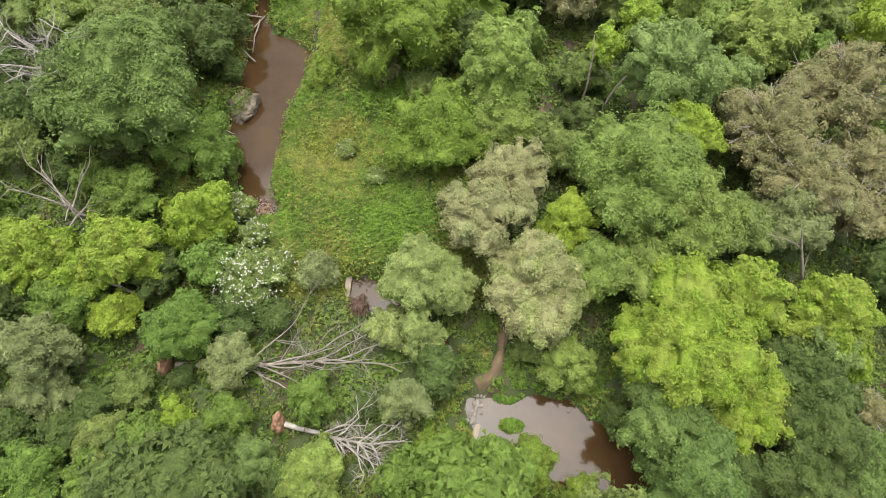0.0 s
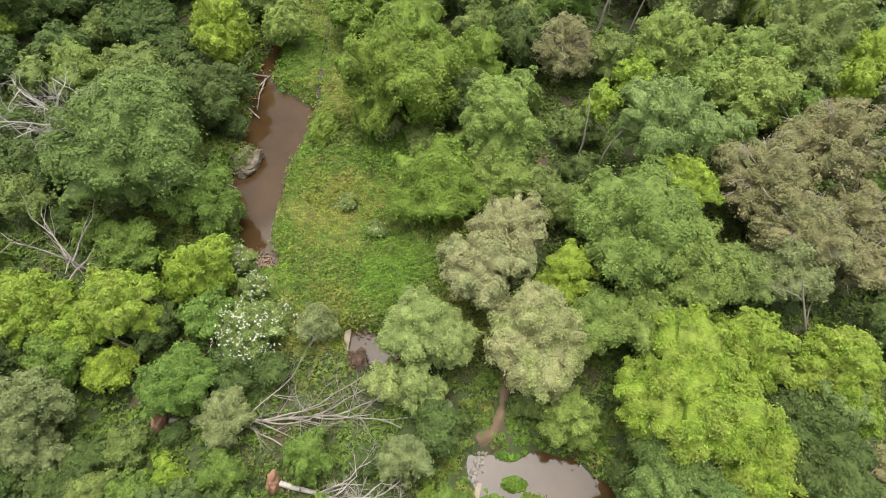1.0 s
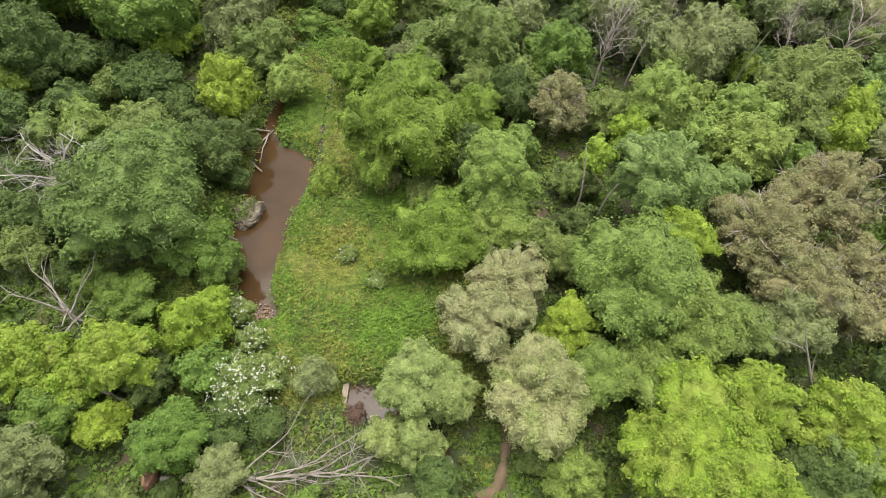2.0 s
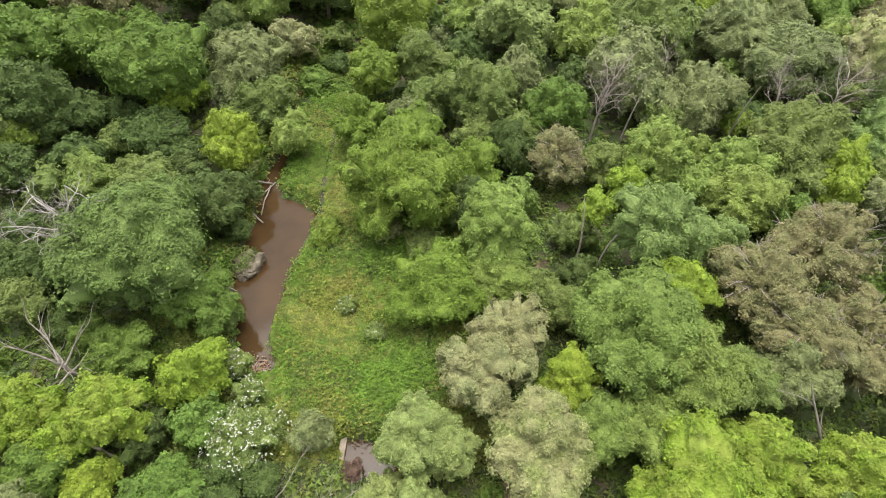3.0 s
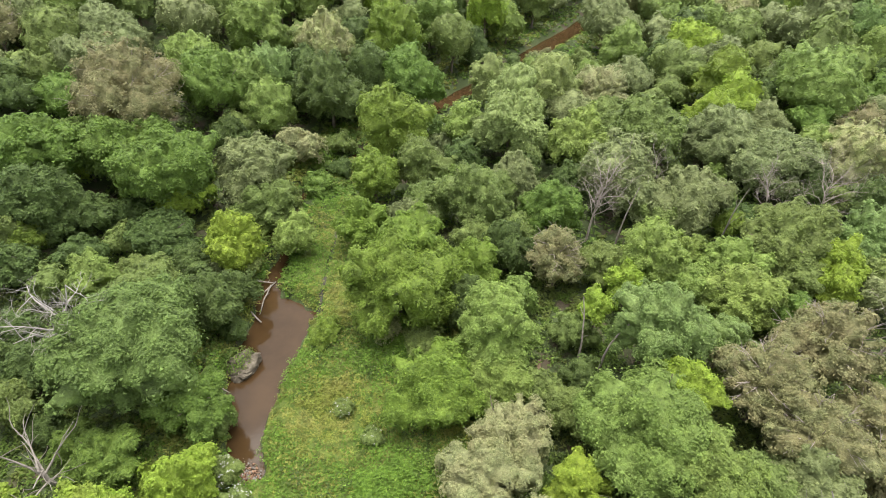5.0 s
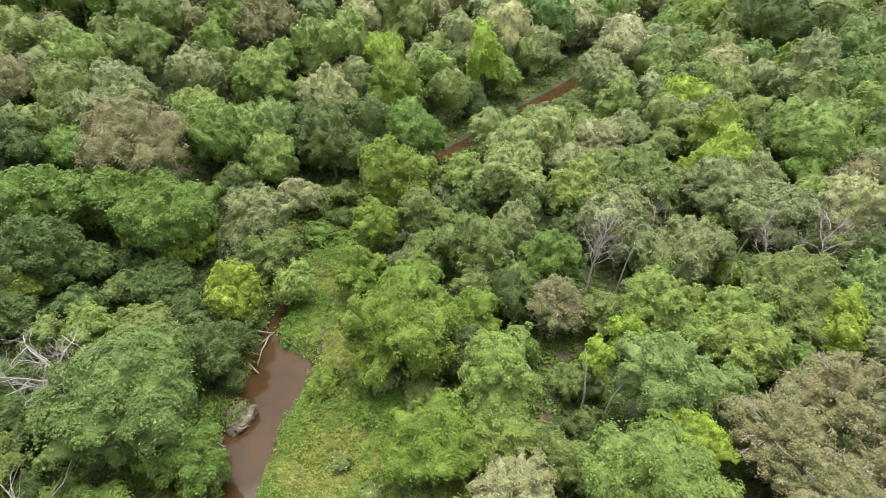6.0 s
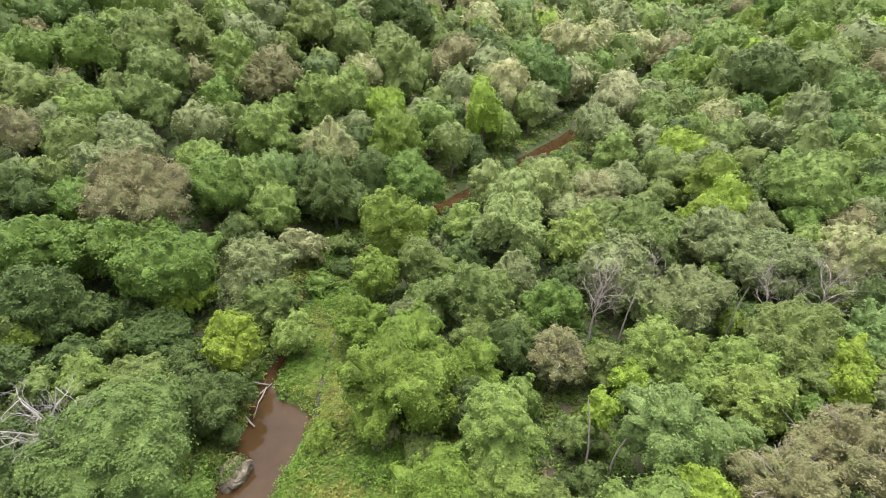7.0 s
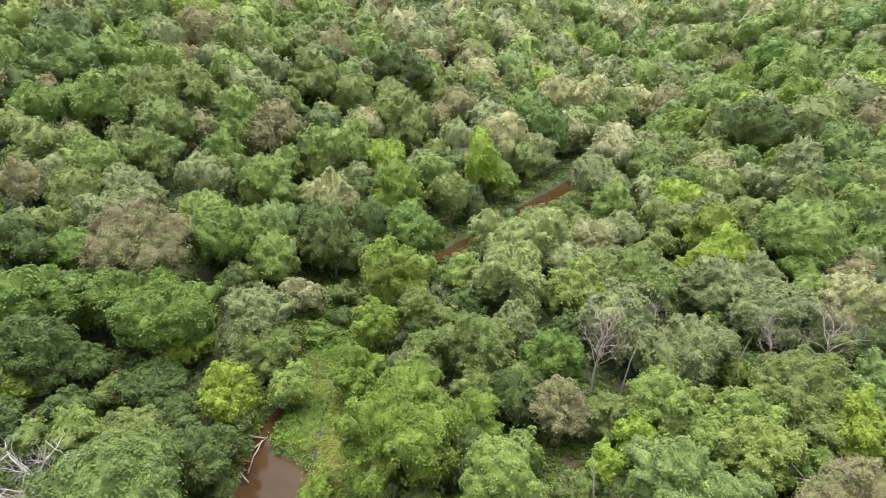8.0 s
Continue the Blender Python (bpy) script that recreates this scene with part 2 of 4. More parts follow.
def crown_geometry(rng, radius, tall, leaf, cover, droop, puff, ragged, level=3, body=0.94, most=13, stir=0.34, length=1.4, lobed=1.0):
    """A crown centred on the origin: several heads that grow together, set all over with domed clumps of leaf sprays."""
    stretch = np.array([radius, radius, tall])
    heads = int(np.clip(radius * 1.7 + rng.uniform(1.0, 3.0), 4, most))
    turn = rng.uniform(0, 6.28)
    hc, hr = [], []
    for h in range(heads):
        a = turn + h * 6.28 / heads + rng.uniform(-0.45, 0.45)
        off = rng.uniform(0.40, 0.60 + 0.13 * lobed)
        hc.append((math.cos(a) * off, math.sin(a) * off, rng.uniform(-0.5, 0.78 - 0.75 * off)))
        hr.append(rng.uniform(0.36 - 0.12 * lobed, 0.52 - 0.10 * lobed))
    hc.append((rng.uniform(-0.15, 0.15), rng.uniform(-0.15, 0.15), rng.uniform(0.25, 0.5)))
    hr.append(rng.uniform(0.48 - 0.12 * lobed, 0.58 - 0.10 * lobed))
    hc.append((0.0, 0.0, -0.12))
    hr.append(0.58)
    hc, hr = np.array(hc), np.array(hr)
    # clumps over the heads
    pc, pr, po = [], [], []
    gap = puff * 1.6 / radius
    for c, r in zip(hc, hr):
        d = even_directions(rng, max(8, int(4 * math.pi * r * r / (gap * gap))))
        at = c + d * r * (1 + rng.normal(size=(len(d), 1)) * ragged * 0.35)
        other = np.linalg.norm(at[:, None] - hc[None], axis=2) < hr[None] * 0.93
        ok = (other.sum(1) - (np.linalg.norm(at - c, axis=1) < r * 0.93) < 1) & (at[:, 2] > -0.62)
        pc.append(at[ok])
        po.append(d[ok])
    pc, po = np.concatenate(pc) * stretch, np.concatenate(po)
    po = unit(po / np.array([1, 1, max(0.7, tall / radius)]) + (0, 0, 0.25))
    pr = puff * rng.uniform(0.68, 1.32, len(pc))
    pc = pc - po * pr[:, None] * np.where(rng.random(len(pc)) < 0.12, rng.uniform(-0.9, -0.2, len(pc)), rng.uniform(-0.15, 0.75, len(pc)))[:, None]
    # the mass of inner foliage
    d, f = ICO[level]
    dd = unit(d * stretch)
    squash = hc * stretch, hr * min(radius, tall) * 0.72
    core = dd * (np.maximum(reach(dd, pc, pr * body), reach(dd, *squash)))[:, None]
    keep = d[f][:, :, 2].mean(1) > -0.55  # open below, where the trunk comes in
    f = f[keep]
    # leaf sprays over the clumps
    area = (pr ** 2).sum() * 2 * math.pi
    total = int(area * cover * 0.62 / (0.62 * leaf * leaf))
    weight = pr ** 2 * np.clip(0.75 + 0.45 * po[:, 2], 0.35, 1.2)
    which = rng.choice(len(pc), total, p=weight / weight.sum())
    e = unit(rng.normal(size=(total, 3)) * 0.55 + po[which] * 0.85 + (0, 0, 0.2))
    far = np.where(rng.random(total) < 0.09, rng.uniform(1.05, 1.5, total), rng.uniform(0.90, 1.08, total))
    pos = pc[which] + e * (pr[which] * far)[:, None]
    if droop:
        pos[:, 2] -= droop * rng.random(total) ** 2 * pr[which]
    nrm = unit(e * 0.8 + (0, 0, 0.4) + rng.normal(size=(total, 3)) * stir)
    zz, aa = np.meshgrid((np.arange(ROWS) + 0.5) / ROWS * 2 - 1, (np.arange(COLS) + 0.5) / COLS * 2 * math.pi, indexing="ij")
    flat = np.sqrt(1 - zz ** 2)
    table = reach(np.stack([flat * np.cos(aa), flat * np.sin(aa), zz], -1).reshape(-1, 3), pc, pr)
    r = np.linalg.norm(pos, axis=1)
    i = np.clip(((pos[:, 2] / r + 1) / 2 * ROWS).astype(int), 0, ROWS - 1)
    j = (np.arctan2(pos[:, 1], pos[:, 0]) / (2 * math.pi) * COLS).astype(int) % COLS
    ok = r > 0.86 * table[i * COLS + j]
    return joined([(core, f), sprays(rng, pos[ok], nrm[ok], leaf, length)])


def tube(points, radii, sides=6):
    """A tapered round limb along points: vertices and quads."""
    pts = np.asarray(points, float)
    t = unit(np.gradient(pts, axis=0))
    ref = np.array([0.31, 0.87, 0.38])
    a = unit(np.cross(t, ref))
    b = np.cross(t, a)
    ang = np.arange(sides) * 2 * math.pi / sides
    ring = pts[:, None] + (a[:, None] * np.cos(ang)[None, :, None] + b[:, None] * np.sin(ang)[None, :, None]) * np.asarray(radii)[:, None, None]
    q = []
    for i in range(len(pts) - 1):
        for j in range(sides):
            q.append((i * sides + j, i * sides + (j + 1) % sides, (i + 1) * sides + (j + 1) % sides, (i + 1) * sides + j))
    return ring.reshape(-1, 3), np.array(q)


def joined(pieces):
    v, f, at = [], [], 0
    for a, b in pieces:
        v.append(a)
        f.append(b + at)
        at += len(a)
    return np.concatenate(v), np.concatenate(f)


def bend(rng, start, way, length, steps, wander):
    pts, w = [np.array(start, float)], unit(np.array(way, float))
    for _ in range(steps):
        w = unit(w + rng.normal(size=3) * wander)
        pts.append(pts[-1] + w * length / steps)
    return pts


def limbs_of(rng, radius, tall, clear, thick):
    """A trunk from the ground and limbs that reach out into the crown."""
    top = clear + tall * 1.2
    pts = bend(rng, (0, 0, -0.4), (0, 0, 1), top + 0.4, 6, 0.07)
    pieces = [tube(pts, np.linspace(thick * 1.15, thick * 0.3, 7), 7)]
    for i in range(6):
        s = pts[rng.integers(2, 6)]
        a = i * 1.05 + rng.uniform(-0.4, 0.4)
        w = (math.cos(a), math.sin(a), rng.uniform(0.35, 0.9))
        pieces.append(tube(bend(rng, s, w, radius * rng.uniform(0.65, 0.9), 4, 0.16), np.linspace(thick * 0.45, thick * 0.1, 5), 5))
    return joined(pieces)


# ---- trees ----
LOOK = {  # words, name, droop, clump size, ragged, relative leaf size
    "oak": ("dense blue-green oak with a broad rounded crown", "oak_tree", 0.0, 1.00, 0.30, 1.0),
    "dark": ("dark green tree with a dense shady crown", "tree", 0.0, 1.00, 0.25, 1.0),
    "green": ("fresh green leafy tree with a rounded crown", "tree", 0.0, 1.00, 0.28, 1.0),
    "lime": ("bright yellow-green tree with a feathery crown", "tree", 0.0, 0.95, 0.35, 1.0),
    "maple": ("bright yellow-green maple with layered open foliage", "maple_tree", 0.0, 1.05, 0.40, 1.05),
    "light": ("light green tree with soft airy foliage", "tree", 0.15, 0.95, 0.30, 0.95),
    "ash": ("pale green ash with a clumpy spreading crown", "ash_tree", 0.0, 1.05, 0.28, 1.0),
    "acacia": ("blue-green locust tree with rounded leaf clumps", "locust_tree", 0.0, 1.10, 0.32, 0.95),
    "sage": ("grey-green willow with fine soft foliage", "willow_tree", 0.5, 0.85, 0.26, 0.80),
    "willow": ("silvery light green willow leaning over water", "willow_tree", 0.6, 0.85, 0.32, 0.80),
    "pale": ("pale grey-green tree with thin dusty foliage", "tree", 0.2, 0.85, 0.45, 0.78),
    "blossom": ("green tree tipped with cream-coloured seed clusters", "tree", 0.0, 0.95, 0.32, 0.9),
    "brown": ("browning half-dry tree with thin beige foliage", "tree", 0.0, 0.90, 0.45, 0.80),
    "moss": ("dull grey-green tree with a soft spreading crown", "tree", 0.2, 0.90, 0.28, 0.9),
    "rust": ("withered red-brown bush at the water's edge", "shrub", 0.0, 0.90, 0.40, 0.8),
    "olive": ("deep yellow-green tree with heavy clumped foliage", "tree", 0.0, 1.15, 0.34, 1.0),
}
planted = []
seed_count = [100]


def crown_twigs(rng, radius, tall, clear):
    """Bare boughs of a half-dry tree that show through its thin foliage and stand out past it."""
    pieces = []
    for d in even_directions(rng, 46):
        if d[2] < -0.1:
            continue
        tip = d * (radius, radius, tall) * rng.uniform(0.9, 1.12)
        start = tip * 0.35
        way = tip - start
        ln = float(np.linalg.norm(way))
        pts = bend(rng, start, way, ln, 4, 0.13)
        pieces.append(tube(pts, np.linspace(0.05, 0.018, 5), 3))
        for _ in range(3):
            pieces.append(tube(bend(rng, pts[int(rng.integers(1, 4))], way / ln + rng.normal(size=3) * 0.5, ln * 0.45, 3, 0.15), (0.026, 0.02, 0.016, 0.012), 3))
    v, f = joined(pieces)
    return mesh_of("dry_branch", v + (0, 0, clear + tall), f, TWIGWOOD)


def tree_meshes(kind, radius, aspect, clear, leaf, cover, level=3, lobed=1.0):
    seed_count[0] += 1
    rng = np.random.default_rng(seed_count[0])
    _, _, droop, size, ragged, rel = LOOK[kind]
    tall = radius * aspect
    thin = kind in ("brown", "pale")
    puff = max(size * float(np.clip(0.10 * radius + 0.24, 0.36, 1.0)) * (0.8 + 0.2 * lobed), 2.0 * leaf)
    v, f = crown_geometry(rng, radius, tall, leaf * rel, cover * (0.75 if thin else 1.0), droop, puff, ragged, level, 0.72 if thin else 0.84 + 0.10 * (1 - lobed), int(6 + 7 * lobed), length=1.9 if droop > 0.3 else 1.4, lobed=lobed)
    v[:, 2] = np.maximum(v[:, 2] + clear + tall, 0.1)
    crown = mesh_of("crown", v, f, LEAF[kind])
    crown.polygons.foreach_set("use_smooth", np.ones(len(f), bool))
    trunk = mesh_of("trunk", *limbs_of(rng, radius, tall, clear, 0.045 * radius + 0.05), BARK)
    return crown, trunk


def tree(kind, x, y, radius, aspect=0.85, clear=2.0, words=""):
    far = math.sqrt(x * x + y * y + 38 * 38)
    wide = radius / far
    crown, trunk = tree_meshes(kind, radius, aspect, clear, max(0.15, (0.0036 if far < 90 else 0.0027) * far), 1.0 if far < 90 else 0.62, 4 if wide > 0.042 else 3, 1.0 if far < 90 else 0.25)
    shrub = clear < 0.75 and radius < 3.6
    label = words or LOOK[kind][0]
    if shrub and not words:
        label = label.replace("tree", "shrub").replace("willow", "willow shrub").replace(" crown", " outline")
    ob = thing("shrub" if shrub else LOOK[kind][1], x, y, label, "shrub" if shrub else "tree")
    part_of("trunk", trunk, ob)
    part_of("crown", crown, ob)
    if kind == "brown" and far < 130:
        part_of("dry_branch", crown_twigs(np.random.default_rng(int(x * 10) + 900), radius, radius * aspect, clear), ob, "bare dry twigs")
    planted.append((x, y, radius))
    return ob


# ---- ground and water ----
def spaced(near_lo, near_hi, step, lo, hi, mid_lo, mid_hi):
    """Grid lines: fine over the near ground, middling out to the far creek, then ever wider."""
    line = list(np.arange(near_lo, near_hi, step))
    d = step
    while line[-1] < hi:
        d = min(d * 1.03, 1.3) if line[-1] < mid_hi else min(d * 1.15, 300)
        line.append(line[-1] + d)
    d = step
    while line[0] > lo:
        d = min(d * 1.03, 1.3) if line[0] > mid_lo else min(d * 1.15, 300)
        line.insert(0, line[0] - d)
    return np.array(line)


def build_ground():
    xs, ys = spaced(-24, 18, 0.5, -2600, 2600, -30, 60), spaced(0, 50, 0.5, -1500, 2600, -2, 165)
    gx, gy = np.meshgrid(xs, ys)
    z = land(gx, gy)
    v = np.stack([gx, gy, z], -1).reshape(-1, 3)
    w = len(xs)
    i = (np.arange(len(ys) - 1)[:, None] * w + np.arange(w - 1)[None, :]).ravel()
    f = np.stack([i, i + 1, i + w + 1, i + w], 1)
    me = mesh_of("ground", v, f, ground_material())
    me.polygons.foreach_set("use_smooth", np.ones(len(f), bool))
    tagged(new("ground", me), "uneven woodland floor with grass and bare earth", "ground", kind="structure")
    wet = (v[f][:, :, 2] < 0.25).any(1) & (np.abs(v[f][:, :, 0]).max(1) < 140) & (v[f][:, :, 1].max(1) < 250)
    wf = f[wet]
    used, inv = np.unique(wf.ravel(), return_inverse=True)
    wv = v[used].copy()
    wv[:, 2] = 0.0
    tagged(new("water", mesh_of("water", wv, inv.reshape(-1, 4), water_material())), "still silty brown creek water", "water", kind="structure")


build_ground()


def strip(name, pts, half, material, label, category, lift=0.05, ragged=0.25, seed=1):
    """A worn strip that lies on the ground along a line."""
    rng = np.random.default_rng(seed)
    p = np.array(pts, float)
    seg = np.r_[0, np.cumsum(np.hypot(*np.diff(p, axis=0).T))]
    s = np.arange(0, seg[-1], 0.4)
    cx, cy = np.interp(s, seg, p[:, 0]), np.interp(s, seg, p[:, 1])
    tx, ty = np.gradient(cx), np.gradient(cy)
    n = np.hypot(tx, ty)
    across = np.linspace(-1, 1, 7)
    wid = half * (1 + ragged * np.sin(s * 1.1 + seed) * np.sin(s * 0.37) + rng.uniform(-0.1, 0.1, len(s)))
    x = cx[:, None] - (ty / n * wid)[:, None] * across
    y = cy[:, None] + (tx / n * wid)[:, None] * across
    z = land(x, y) + lift * (1 - across[None, :] ** 2 * 1.3)
    i = (np.arange(len(s) - 1)[:, None] * 7 + np.arange(6)[None, :]).ravel()
    f = np.stack([i, i + 1, i + 8, i + 7], 1)
    me = mesh_of(name, np.stack([x, y, z], -1).reshape(-1, 3), f, material)
    me.polygons.foreach_set("use_smooth", np.ones(len(f), bool))
    tagged(new(name, me), label, category, kind="structure")


strip("footpath", PATH[:5], 0.50, TRODDEN, "narrow trodden earth footpath through the undergrowth", "path", 0.22)
strip("mud_track", ((-13.6, 44.6), (-13.4, 47), (-13.0, 52), (-13.2, 57), (-13.4, 61)), 0.38, MUD, "wet grey mud beside the creek", "mud", 0.09, 0.6, 3)
strip("footpath_in_woods", PATH[6:9], 0.3, TRODDEN, "shaded earth footpath under the trees", "path", 0.15, 0.3, 2)
strip("earth_gully", ((0.3, 1.0), (1.2, 2.6), (2.0, 4.0), (2.0, 5.6)), 0.55, TRODDEN, "bare trodden bank below the stone crossing", "path", 0.16, 0.4, 5)


# ---- the trees that stand out one by one ----
tree("dark", -40.7, 38.2, 2.2, 0.80, 0.5)
tree("oak", -26.9, 33.2, 6.7, 0.85, 1.0)
tree("green", -21.2, 30.0, 3.4, 0.80, 0.8)
tree("dark", -23.6, 42.5, 3.6, 0.80, 0.8)
tree("dark", -21.2, 41.0, 1.5, 0.80, 0.3)
tree("ash", -36.2, 44.2, 3.2, 0.85, 1.0)
tree("moss", -40.5, 44.5, 2.2, 0.85, 1.0)
tree("dark", -37.3, 33.4, 2.9, 0.85, 1.0)
tree("moss", -36.8, 30.1, 2.4, 0.80, 1.0)
tree("green", -26.8, 25.1, 2.8, 0.70, 0.7)
tree("green", -30.5, 27.3, 2.0, 0.70, 0.5)
tree("lime", -20.1, 22.7, 3.0, 0.90, 0.6)
tree("moss", -20.0, 29.9, 1.7, 0.70, 0.3)
tree("blossom", -5.8, 40.0, 1.8, 1.00, 0.1)
tree("olive", -11.8, 40.1, 1.6, 0.70, 0.1)
tree("olive", -0.9, 31.1, 4.0, 0.75, 0.3)
tree("olive", -4.4, 43.0, 5.1, 1.05, 0.6)
tree("olive", -1.2, 45.4, 3.4, 1.05, 0.6)
tree("dark", -21.9, 45.6, 2.3, 0.80, 0.5)
tree("moss", -29.8, 43.2, 3.7, 0.80, 1.5)
tree("moss", -1.9, 38.2, 2.2, 0.70, 0.2)
tree("light", 5.1, 36.9, 3.9, 1.10, 1.0)
tree("light", 4.9, 32.6, 3.0, 0.90, 0.3)
tree("moss", 10.6, 30.0, 2.4, 0.80, 0.4)
tree("dark", 13.0, 34.1, 2.2, 0.80, 0.2)
tree("dark", 2.2, 43.2, 2.8, 0.90, 0.6)
tree("moss", 13.1, 39.3, 2.4, 0.80, 0.3)
tree("lime", 14.8, 39.3, 1.7, 0.90, 4.0)
tree("acacia", 19.9, 35.6, 4.0, 1.05, 2.1)
tree("acacia", 26.1, 36.0, 2.5, 1.00, 2.0)
tree("lime", 19.4, 44.4, 2.3, 0.95, 1.5)
tree("light", 25.2, 44.7, 2.6, 0.95, 1.5)
tree("light", 29.8, 42.0, 3.8, 0.95, 1.0)
tree("green", 34.9, 40.8, 2.8, 0.90, 1.0)
tree("lime", 40.8, 44.1, 2.6, 1.00, 1.0)
tree("moss", 37.3, 45.3, 3.0, 0.90, 1.0)
tree("lime", 20.1, 30.5, 3.1, 0.90, 1.9)
tree("ash", 15.9, 25.3, 5.4, 0.80, 2.1)
tree("ash", 18.6, 22.0, 4.2, 0.80, 2.1)
tree("lime", 10.3, 22.0, 2.7, 0.80, 1.4)
tree("pale", 5.5, 26.2, 3.5, 0.95, 1.0)
tree("pale", 3.3, 22.7, 3.7, 0.90, 1.0)
tree("brown", 26.9, 30.2, 3.8, 0.90, 2.1)
tree("brown", 33.8, 33.5, 4.5, 0.90, 2.1)
tree("brown", 28.8, 25.1, 3.7, 0.90, 2.0)
tree("brown", 34.3, 26.8, 3.0, 0.90, 1.8)
tree("moss", 23.9, 21.7, 2.8, 0.85, 1.8)
tree("sage", 27.2, 22.2, 3.1, 0.85, 1.8)
tree("brown", 33.1, 22.8, 2.7, 0.90, 1.5)
tree("moss", 8.6, 32.4, 2.1, 0.80, 0.3)
tree("blossom", 7.5, 16.4, 4.0, 0.85, 1.4)
tree("ash", 11.6, 18.1, 2.8, 0.85, 1.6)
tree("ash", 15.6, 17.5, 3.1, 0.85, 1.8)
tree("willow", 0.4, 16.4, 2.2, 1.05, 1.0)
tree("light", 9.4, 11.2, 2.2, 0.80, 0.2)
tree("moss", 6.9, 12.7, 1.6, 0.80, 0.2)
tree("maple", 17.0, 12.0, 4.6, 0.70, 2.3)
tree("maple", 14.7, 12.1, 3.1, 0.70, 2.0)
tree("maple", 19.6, 9.7, 3.0, 0.70, 2.0)
tree("maple", 22.5, 15.3, 3.2, 0.75, 2.1)
tree("maple", 21.3, 7.3, 2.8, 0.70, 1.8)
tree("maple", 29.0, 14.1, 3.3, 0.80, 2.1)
tree("acacia", 27.8, 11.6, 2.1, 0.85, 1.6)
tree("maple", 30.5, 11.0, 1.4, 0.80, 1.4)
# trees right of the pond: darker kinds put the shade into their leaves
tree("oak", 15.3, 7.9, 3.4, 0.75, 1.4)
tree("dark", 26.8, 9.4, 2.6, 0.80, 1.2)
tree("brown", 30.4, 7.7, 1.7, 0.80, 0.9)
tree("oak", 16.1, 3.8, 3.7, 0.75, 1.4)
tree("dark", 20.5, 3.4, 2.0, 0.75, 1.0)
tree("dark", 25.2, 5.4, 3.4, 0.75, 1.4)
tree("dark", 24.2, 3.0, 2.9, 0.70, 1.0)
tree("oak", 28.4, 4.0, 2.4, 0.75, 1.0)
tree("olive", 5.9, 3.8, 1.9, 0.80, 1.0)
tree("olive", 4.3, 2.6, 1.7, 0.80, 0.8)
tree("olive", 9.6, 1.5, 1.7, 0.80, 0.6)
tree("green", 3.2, 4.2, 1.2, 0.70, 0.2)
tree("green", 0.7, 5.3, 1.2, 0.70, 0.1)
tree("dark", 25.5, 12.3, 2.0, 0.80, 1.2)
tree("dark", 12.9, 7.2, 1.4, 0.70, 0.2)
tree("sage", -28.9, 11.5, 2.5, 1.60, 0.6)
tree("sage", -29.2, 9.0, 2.1, 1.00, 0.4)
tree("lime", -25.2, 14.9, 2.0, 0.80, 0.5)
# left thicket: dark greens, some taken deeper to put shade into leaf colour
tree("green", -19.3, 13.5, 2.7, 0.85, 0.6)
tree("green", -28.8, 15.9, 2.8, 0.75, 0.8)
tree("dark", -22.8, 18.6, 2.3, 0.70, 0.4)
tree("dark", -16.1, 15.3, 2.2, 0.70, 0.2)
tree("dark", -13.4, 15.0, 1.6, 0.70, 0.2)
tree("sage", -16.0, 11.2, 2.2, 0.80, 0.3)
tree("dark", -25.5, 8.3, 1.8, 0.70, 0.2)
tree("moss", -23.0, 9.0, 1.6, 0.70, 0.2)
tree("lime", -19.9, 7.4, 1.2, 0.70, 0.2)
tree("green", -15.3, 7.0, 1.8, 0.80, 0.4)
tree("dark", -17.7, 5.7, 1.7, 0.80, 0.3)
tree("green", -20.6, 5.1, 2.3, 0.75, 0.5)
tree("dark", -15.7, 4.7, 1.6, 0.70, 0.3)
tree("moss", -23.9, 5.6, 2.2, 0.75, 0.5)
tree("green", -27.7, 3.3, 2.3, 0.80, 0.9)
tree("green", -24.2, 3.1, 2.0, 0.80, 0.6)
tree("acacia", -19.7, 3.0, 2.3, 0.90, 0.8)
tree("acacia", -13.6, 3.9, 2.2, 0.90, 0.8)
tree("dark", -30.4, 6.2, 1.8, 0.80, 0.3)
tree("green", -9.6, 8.7, 1.7, 1.05, 0.4)
tree("light", -8.9, 3.4, 2.2, 0.80, 0.5)
tree("sage", -2.8, 8.3, 2.0, 0.90, 0.7)
tree("olive", -0.8, 5.4, 1.3, 0.70, 0.1)
tree("willow", -1.6, 17.8, 3.0, 1.00, 1.0)
tree("willow", -4.2, 14.1, 1.8, 0.80, 0.5)
tree("sage", -10.0, 18.5, 1.7, 0.90, 0.4)
tree("willow", -1.9, 13.4, 2.1, 0.90, 0.6)
tree("dark", -19.9, 10.4, 0.9, 0.60, 0.1)
tree("dark", -27.4, 6.5, 1.9, 0.70, 0.3)
tree("dark", -5.7, 8.4, 1.0, 0.60, 0.2)
tree("maple", -31.4, 18.7, 3.1, 0.75, 2.1)
tree("maple", -24.8, 19.2, 3.0, 0.75, 2.1)
tree("maple", -28.0, 17.9, 2.4, 0.70, 1.8)
tree("dark", -11.4, 3.2, 1.9, 0.70, 0.3)
tree("green", -18.2, 3.2, 1.6, 0.70, 0.4)
tree("dark", -42.1, 56.0, 3.4, 0.75, 0.5)
tree("dark", -44.2, 53.0, 2.4, 0.70, 0.3)
tree("dark", -45.3, 46.1, 3.0, 0.80, 0.6)
tree("moss", -48.3, 51.8, 2.6, 0.80, 0.6)
tree("brown", -41.9, 73.4, 7.6, 0.86, 1.8)
tree("green", -48.9, 61.1, 5.2, 1.00, 1.0)
